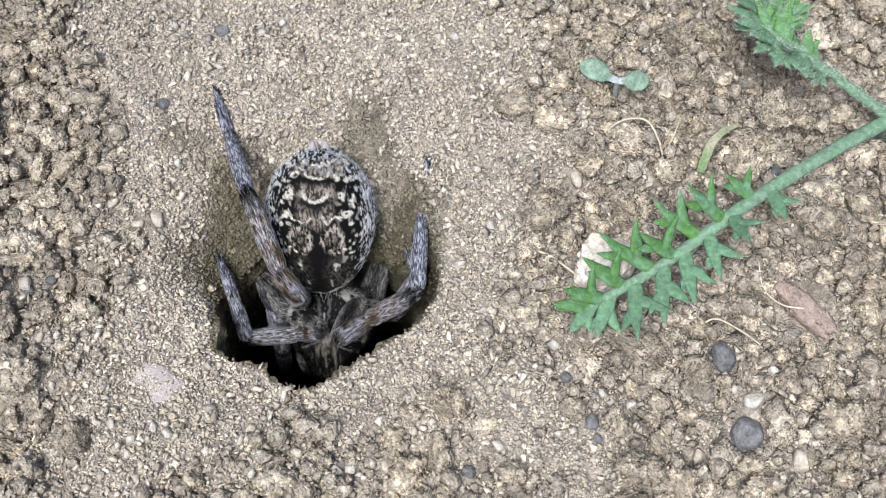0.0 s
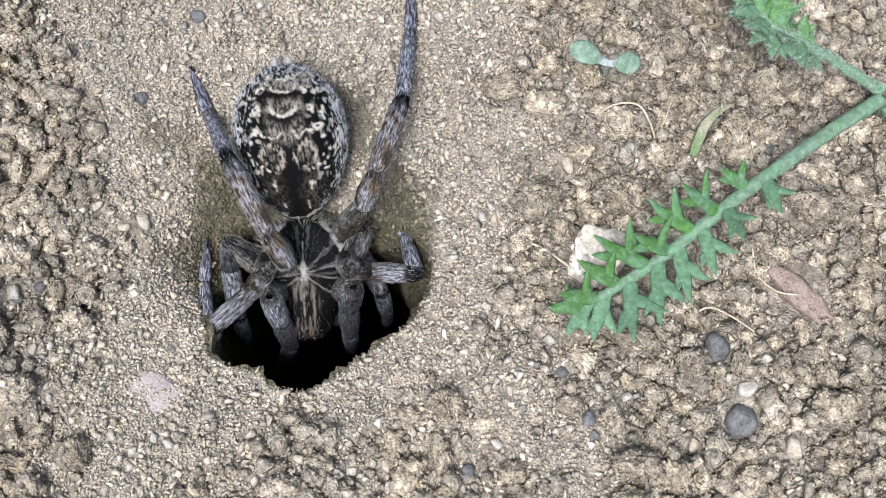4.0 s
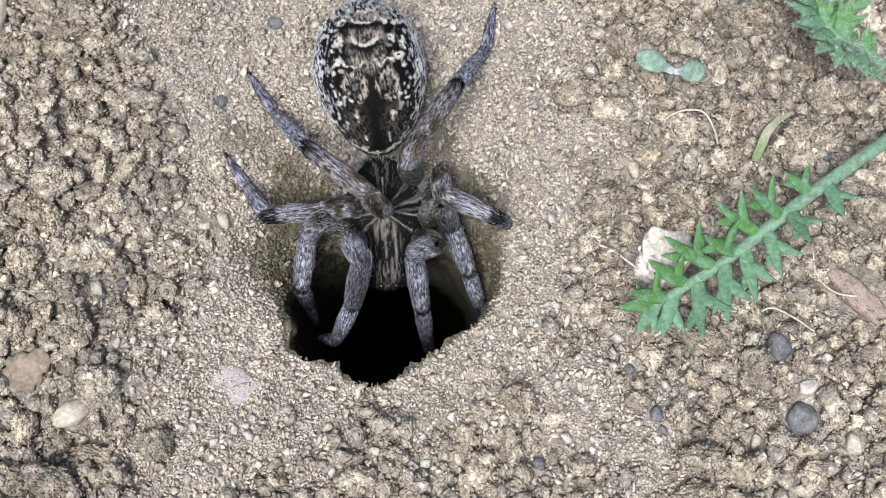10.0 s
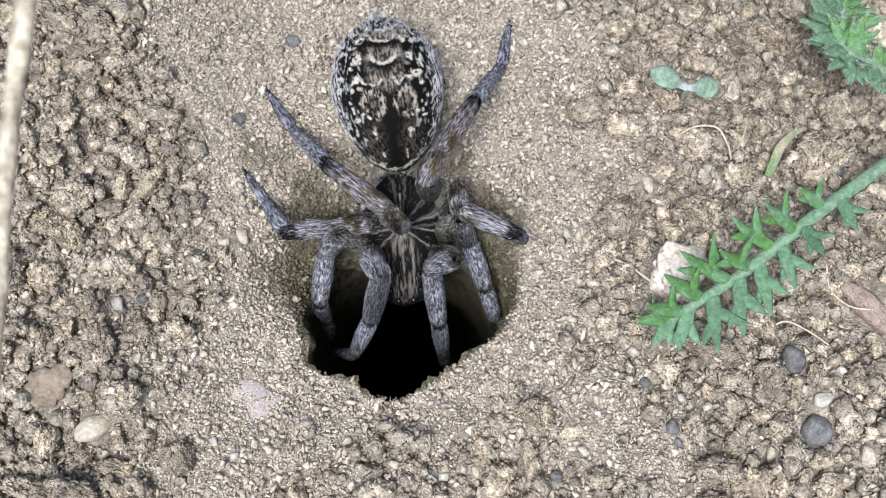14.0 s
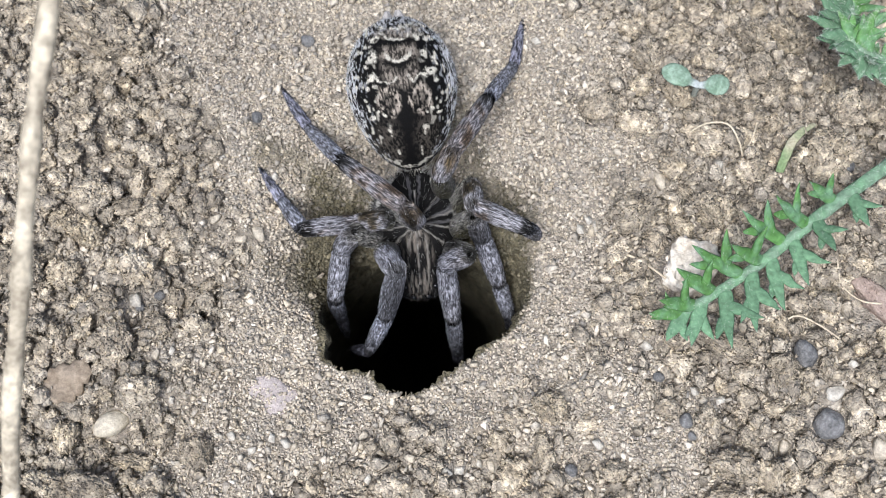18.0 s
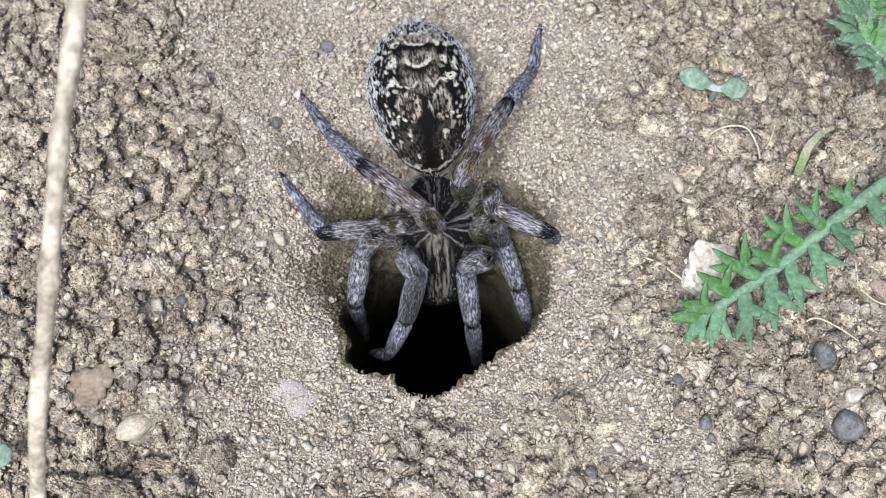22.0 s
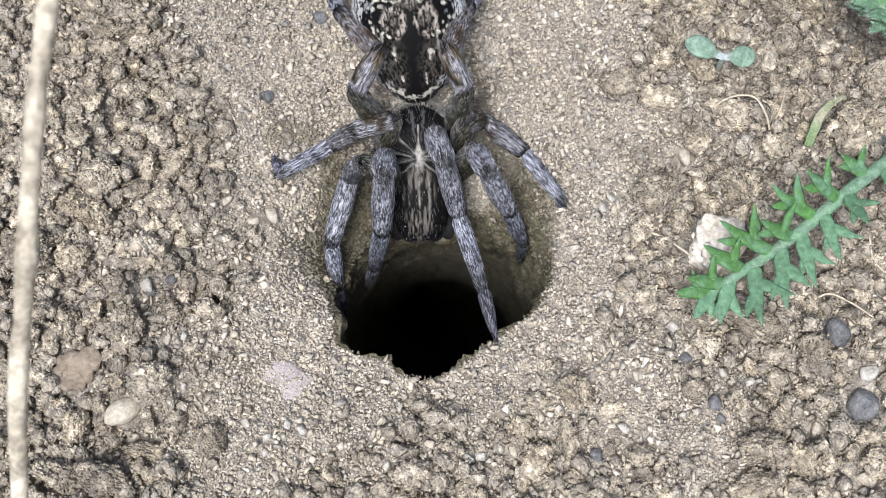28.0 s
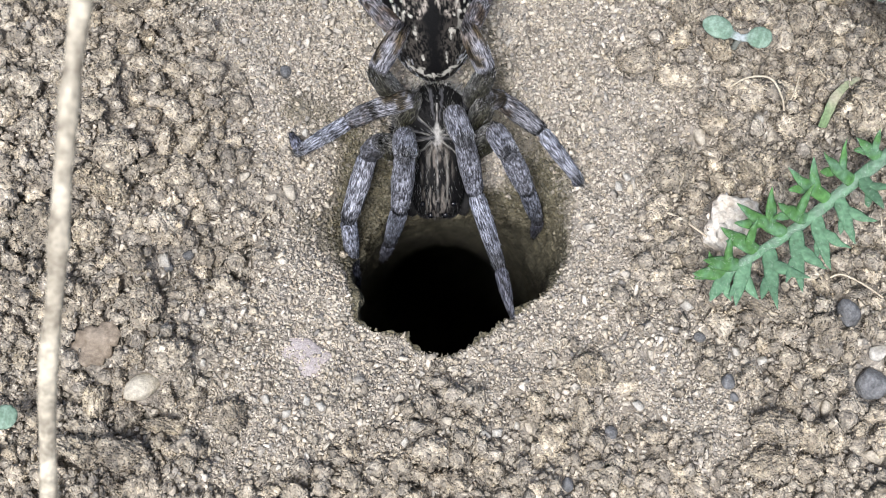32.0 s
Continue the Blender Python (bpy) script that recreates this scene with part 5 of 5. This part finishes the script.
def feathery_leaf(parent, spine, r0, r1, sides, count, l0, l1, label, lift=0.35, dense=1.0):
    """A rachis along spine with pairs of leaflets; sides: green of the two sides."""
    pts = spline(spine, 60)
    d = np.gradient(pts, axis=0)
    d /= np.linalg.norm(d, axis=1)[:, None]
    v, f = tube(pts, np.linspace(r0, r1, 60), 12, 0.75)
    tint = blend(np.tile(STEM * 0.85, (len(v), 1)), SAGE * 1.1, np.clip(0.4 + 1.6 * rough(v, 0.7, 3, 9), 0, 1))
    v = v + 0.12 * rough(v, 1.1, 2, 27)[:, None]
    leaf = with_down("leaf", v, f, tint, leaf_down(v, f, int(3200 * dense), 0.85, 0.011 * dense), parent, label)
    up = np.array((0, 0, 1.0))
    for k in range(count):
        s = 0.3 + 0.69 * k / (count - 1)
        i = int(s * 59)
        for j, sgn in enumerate((1, -1)):
            ii = min(max(i + (0 if sgn > 0 else 2), 0), 59)
            side = np.cross(up, d[ii]) * sgn
            length = np.interp(s, [0.15, 0.45, 0.8, 1.0], [l0 * 0.5, l0, l1, l1 * 0.75]) * PLANT_RNG.uniform(0.85, 1.15)
            way = side * 0.85 + d[ii] * np.interp(s, [0.3, 0.85, 1.0], [0.4, 0.6, 1.7]) * (1.35 if sgn < 0 else 1.0) + up * lift * (1.5 if sgn < 0 else 0.5) * PLANT_RNG.uniform(0.6, 1.4) + PLANT_RNG.normal(size=3) * 0.14 * dense
            w = np.cross(np.cross(way, up), way)
            v, f, tint = leaflet(pts[ii], way, w, length, 2 if length > 2.5 else 1, sides[j] * PLANT_RNG.uniform(0.85, 1.15), d[ii])
            with_down("leaflet", v, f, tint, leaf_down(v, f, int(420 * dense), 0.5, 0.01 * dense), leaf)
    return leaf


yarrow = tagged(new("feathery_herb"), "hairy green feathery-leaved herb sprawling low over the soil", "plant")
yarrow.location = (0.072, 0.029, float(ground_height([72.0], [29.0])[0]) * MM)
bx, by, bz = np.array(yarrow.location) / MM


def rel(points):
    return [np.array(p) - (bx, by, bz) for p in points]


v, f = tube(spline(rel([(72.5, 29.5, -2.0), (72.2, 29.2, 1.2), (71.6, 29.6, 2.6)]), 12), np.linspace(1.6, 1.1, 12), 12)
with_down("crown_stem", v, f, blend(np.tile(STEM * 0.6, (len(v), 1)), np.array((0.12, 0.07, 0.08)), np.full(len(v), 0.4)), leaf_down(v, f, 300, 1.4), yarrow, "short dusky woolly stem base")
feathery_leaf(yarrow, rel([(71.6, 29.0, 2.6), (64.6, 24.3, 4.0), (55.3, 17.6, 5.4), (50.3, 13.7, 5.5), (46.0, 10.4, 5.3), (41.2, 7.3, 5.0), (38.0, 5.4, 5.0)]), 0.86, 0.5,
              (SAGE * 0.95, LEAF * 1.15), 8, 7.8, 6.8, "long arching feathery leaf with a pale rachis")
feathery_leaf(yarrow, rel([(71.6, 30.0, 2.6), (66.5, 31.4, 6.0), (62.0, 32.3, 9.6), (58.5, 33.0, 12.0), (56.6, 34.4, 12.8), (56.6, 36.8, 12.4), (57.6, 40.5, 11.5)]), 0.7, 0.55,
              (SAGE * 0.75, LEAF * 1.2), 16, 4.4, 5.0, "woolly young leaf curling upwards", 0.12, 1.8)
feathery_leaf(yarrow, rel([(72.6, 28.4, 1.4), (76.0, 20.0, 3.6), (76.2, 12.0, 4.8), (73.6, 5.0, 4.6), (71.4, 0.0, 4.0)]), 1.0, 0.45, (LEAF, SAGE * 0.7), 9, 3.4, 3.8, "drooping feathery side leaf")


def cotyledons(x, y, z, turn, size, label):
    """A seedling with two thick oval leaves on a pale stalk."""
    ob = tagged(new("seedling"), label, "seedling", "seedlings")
    g = float(ground_height([x], [y])[0])
    ob.matrix_basis = pose(x * MM, y * MM, g * MM, 0, 0, turn)
    h = z - g
    v, f = tube(spline([(0.1, 0.5, -0.6), (0.0, 0.3, h * 0.5), (0, 0, h)], 14), np.linspace(0.4, 0.34, 14), 8)
    part("stalk", mesh_of("stalk", v, f, tint=np.tile((0.42, 0.46, 0.42), (len(v), 1))), GLAUCOUS, ob, "pale stalk")
    for sgn, long in ((-1, 4.6), (1, 3.5)):
        t = np.linspace(0, 1, 30)
        w = np.interp(t, [0, 0.1, 0.22, 0.3, 0.42, 0.58, 0.75, 0.88, 0.96, 1], [0.42, 0.45, 0.5, 0.85, 1.2, 1.36, 1.28, 0.98, 0.55, 0.05]) * size
        pts = np.c_[sgn * t * long * size, (1.0 if sgn < 0 else 0.6) * t, h - 0.15 * t + 0.6 * np.sin(t * 1.7)]
        v, f = tube(pts, w, 16, 0.36)
        v = v + 0.05 * rough(v, 0.6, 2, 14)[:, None]
        n = rough(v, 0.4, 2, 6)
        tint = blend(np.tile((0.17, 0.27, 0.2), (len(v), 1)) * np.ones(3), np.array((0.3, 0.42, 0.34)), 0.45 + 0.9 * n)
        tint = blend(tint, np.array((0.42, 0.47, 0.48)), np.clip(1.6 - np.repeat(t, 16) / 0.17, 0, 1))
        part("seed_leaf", mesh_of("seed_leaf", v, f, tint=tint), GLAUCOUS, ob, "thick blue-green oval seed leaf")


cotyledons(41.4, 33.1, 3.0, -12, 1.0, "tiny blue-green seedling with two oval seed leaves")
cotyledons(-41.9, -10.3, 3.0, 8, 1.0, "tiny blue-green seedling at the foot of a dry straw")

# rolled translucent leaf between clods
v, f = tube(spline([(51.0, 23.4, 0.3), (51.4, 24.8, 1.4), (52.2, 26.4, 1.9), (53.6, 27.8, 1.9), (55.6, 29.0, 1.0)], 30), np.interp(np.linspace(0, 1, 30), [0, 0.3, 0.7, 1], [0.5, 0.6, 0.45, 0.15]), 12, 0.2)
v = v + 0.3 * rough(v, 1.4, 2, 44)[:, None]
n = rough(v, 2.0, 2, 3)
tagged(part("curled_leaf", mesh_of("curled_leaf", v, f, tint=blend(np.tile((0.2, 0.29, 0.15), (len(v), 1)) * np.ones(3), np.array((0.42, 0.4, 0.3)), (v[:, 1] - 24.5) / 4 + 0.6 * n)), GLAUCOUS),
       "withered yellow-green leaf curled between clods", "leaf")

# leaning straw
STRAW_LINE = [(-33.8, -38.5, -0.5), (-32.4, -29.0, 7.2), (-30.9, -18.5, 16.0), (-29.2, -8.0, 24.3), (-27.2, -1.0, 30.2), (-25.7, 6.0, 35.0), (-24.2, 13.3, 39.5), (-23.4, 17.2, 41.3), (-20.8, 28.0, 47.0), (-18.5, 38.0, 51.0)]
v, f = tube(spline(STRAW_LINE, 120), 0.86 + 0.07 * np.sin(np.linspace(0, 40, 120)), 12)
v = v + 0.06 * rough(v, 1.6, 2, 17)[:, None]
straw = tagged(new("straw"), "dry bleached grass straw leaning over the soil", "straw")
straw.location = (-0.0338, -0.0385, 0)
v = v - np.array((-33.8, -38.5, 0))
part("culm", mesh_of("culm", v, f), STRAW, straw)
for at in (4.5, 7.35):
    c = spline(STRAW_LINE, 1001)[int(at / 9 * 1000)] - np.array((-33.8, -38.5, 0))
    d = spline(STRAW_LINE, 1001)[int(at / 9 * 1000) + 8] - np.array((-33.8, -38.5, 0)) - c
    d /= np.linalg.norm(d)
    vv, ff = tube([c - d * 1.0, c - d * 0.5, c, c + d * 0.5, c + d * 1.0], [0.9, 0.98, 1.02, 0.98, 0.9], 12)
    part("node", mesh_of("node", vv, ff), STRAW, straw, "slightly swollen node")


def thread(points, r, name, label, material=THREAD):
    g = [(x, y, z + float(ground_height([x], [y])[0])) for x, y, z in points]
    v, f = tube(spline(g, 40), r, 7)
    tagged(part(name, mesh_of(name, v, f), material), label, "root")


thread([(40.2, 28.0, 1.6), (41.4, 28.4, 4.0), (43.0, 28.6, 5.0), (44.8, 28.2, 4.6), (46.0, 26.4, 3.2), (46.7, 25.4, 1.6)], 0.13, "root_thread", "thin pale root thread arching over a clod")
thread([(46.8, 25.6, 1.6), (47.8, 27.2, 2.6), (48.7, 29.5, 2.0)], 0.1, "root_thread", "thin pale root thread beside a clod")
thread([(57.0, 12.6, 2.0), (57.6, 10.0, 2.6), (59.4, 8.0, 2.9), (61.6, 7.4, 2.8)], 0.11, "root_thread", "thin tan root thread across a russet stone")
thread([(50.0, 5.2, 1.0), (52.0, 6.2, 1.8), (54.6, 5.2, 1.6), (57.0, 3.6, 1.4)], 0.12, "root_thread", "thin brown root thread in the gravel")
thread([(31.0, 14.2, 0.6), (34.0, 12.6, 1.2), (37.0, 10.4, 1.0)], 0.14, "root_thread", "thin brown rootlet beside the white stone")
thread([(19.5, 43.5, 0.5), (21.0, 45.0, 1.2), (22.6, 43.6, 0.8), (22.0, 41.8, 0.5)], 0.09, "root_thread", "thin pale hair-like root loop")

# dry leaf scrap among the clods
u, w = np.meshgrid(np.linspace(-1, 1, 14), np.linspace(-1, 1, 10), indexing="ij")
top = np.stack([3.2 * u, 2.0 * w * (1 - 0.5 * u * u) * (1 + 0.3 * np.sin(9 * u + 1) * np.sin(5 * u)), 0.5 * u * u - 0.6 * w * w + 0.3 * np.sin(4 * u + 2 * w)], -1).reshape(-1, 3)
i, j = np.meshgrid(np.arange(13), np.arange(9), indexing="ij")
q = np.stack([i * 10 + j, (i + 1) * 10 + j, (i + 1) * 10 + j + 1, i * 10 + j + 1], -1).reshape(-1, 4)
edge = [k * 10 for k in range(14)] + [130 + k for k in range(1, 10)] + [k * 10 + 9 for k in range(12, -1, -1)] + [k for k in range(8, 0, -1)]
rimq = np.array([[edge[k], edge[(k + 1) % len(edge)], edge[(k + 1) % len(edge)] + 140, edge[k] + 140] for k in range(len(edge))])
scrap = part("leaf_scrap", mesh_of("leaf_scrap", np.r_[top, top - (0, 0, 0.18)], np.r_[q, q[:, ::-1] + 140, rimq[:, ::-1]]), SCRAP)
scrap.matrix_basis = pose(-0.0318, -0.0012, (float(ground_height([-31.8], [-1.2])[0]) + 1.5) * MM, 8, -6, 35)
tagged(scrap, "brown dry leaf scrap lying among clods", "leaf")


def motions():
    spider_motion()


motions()
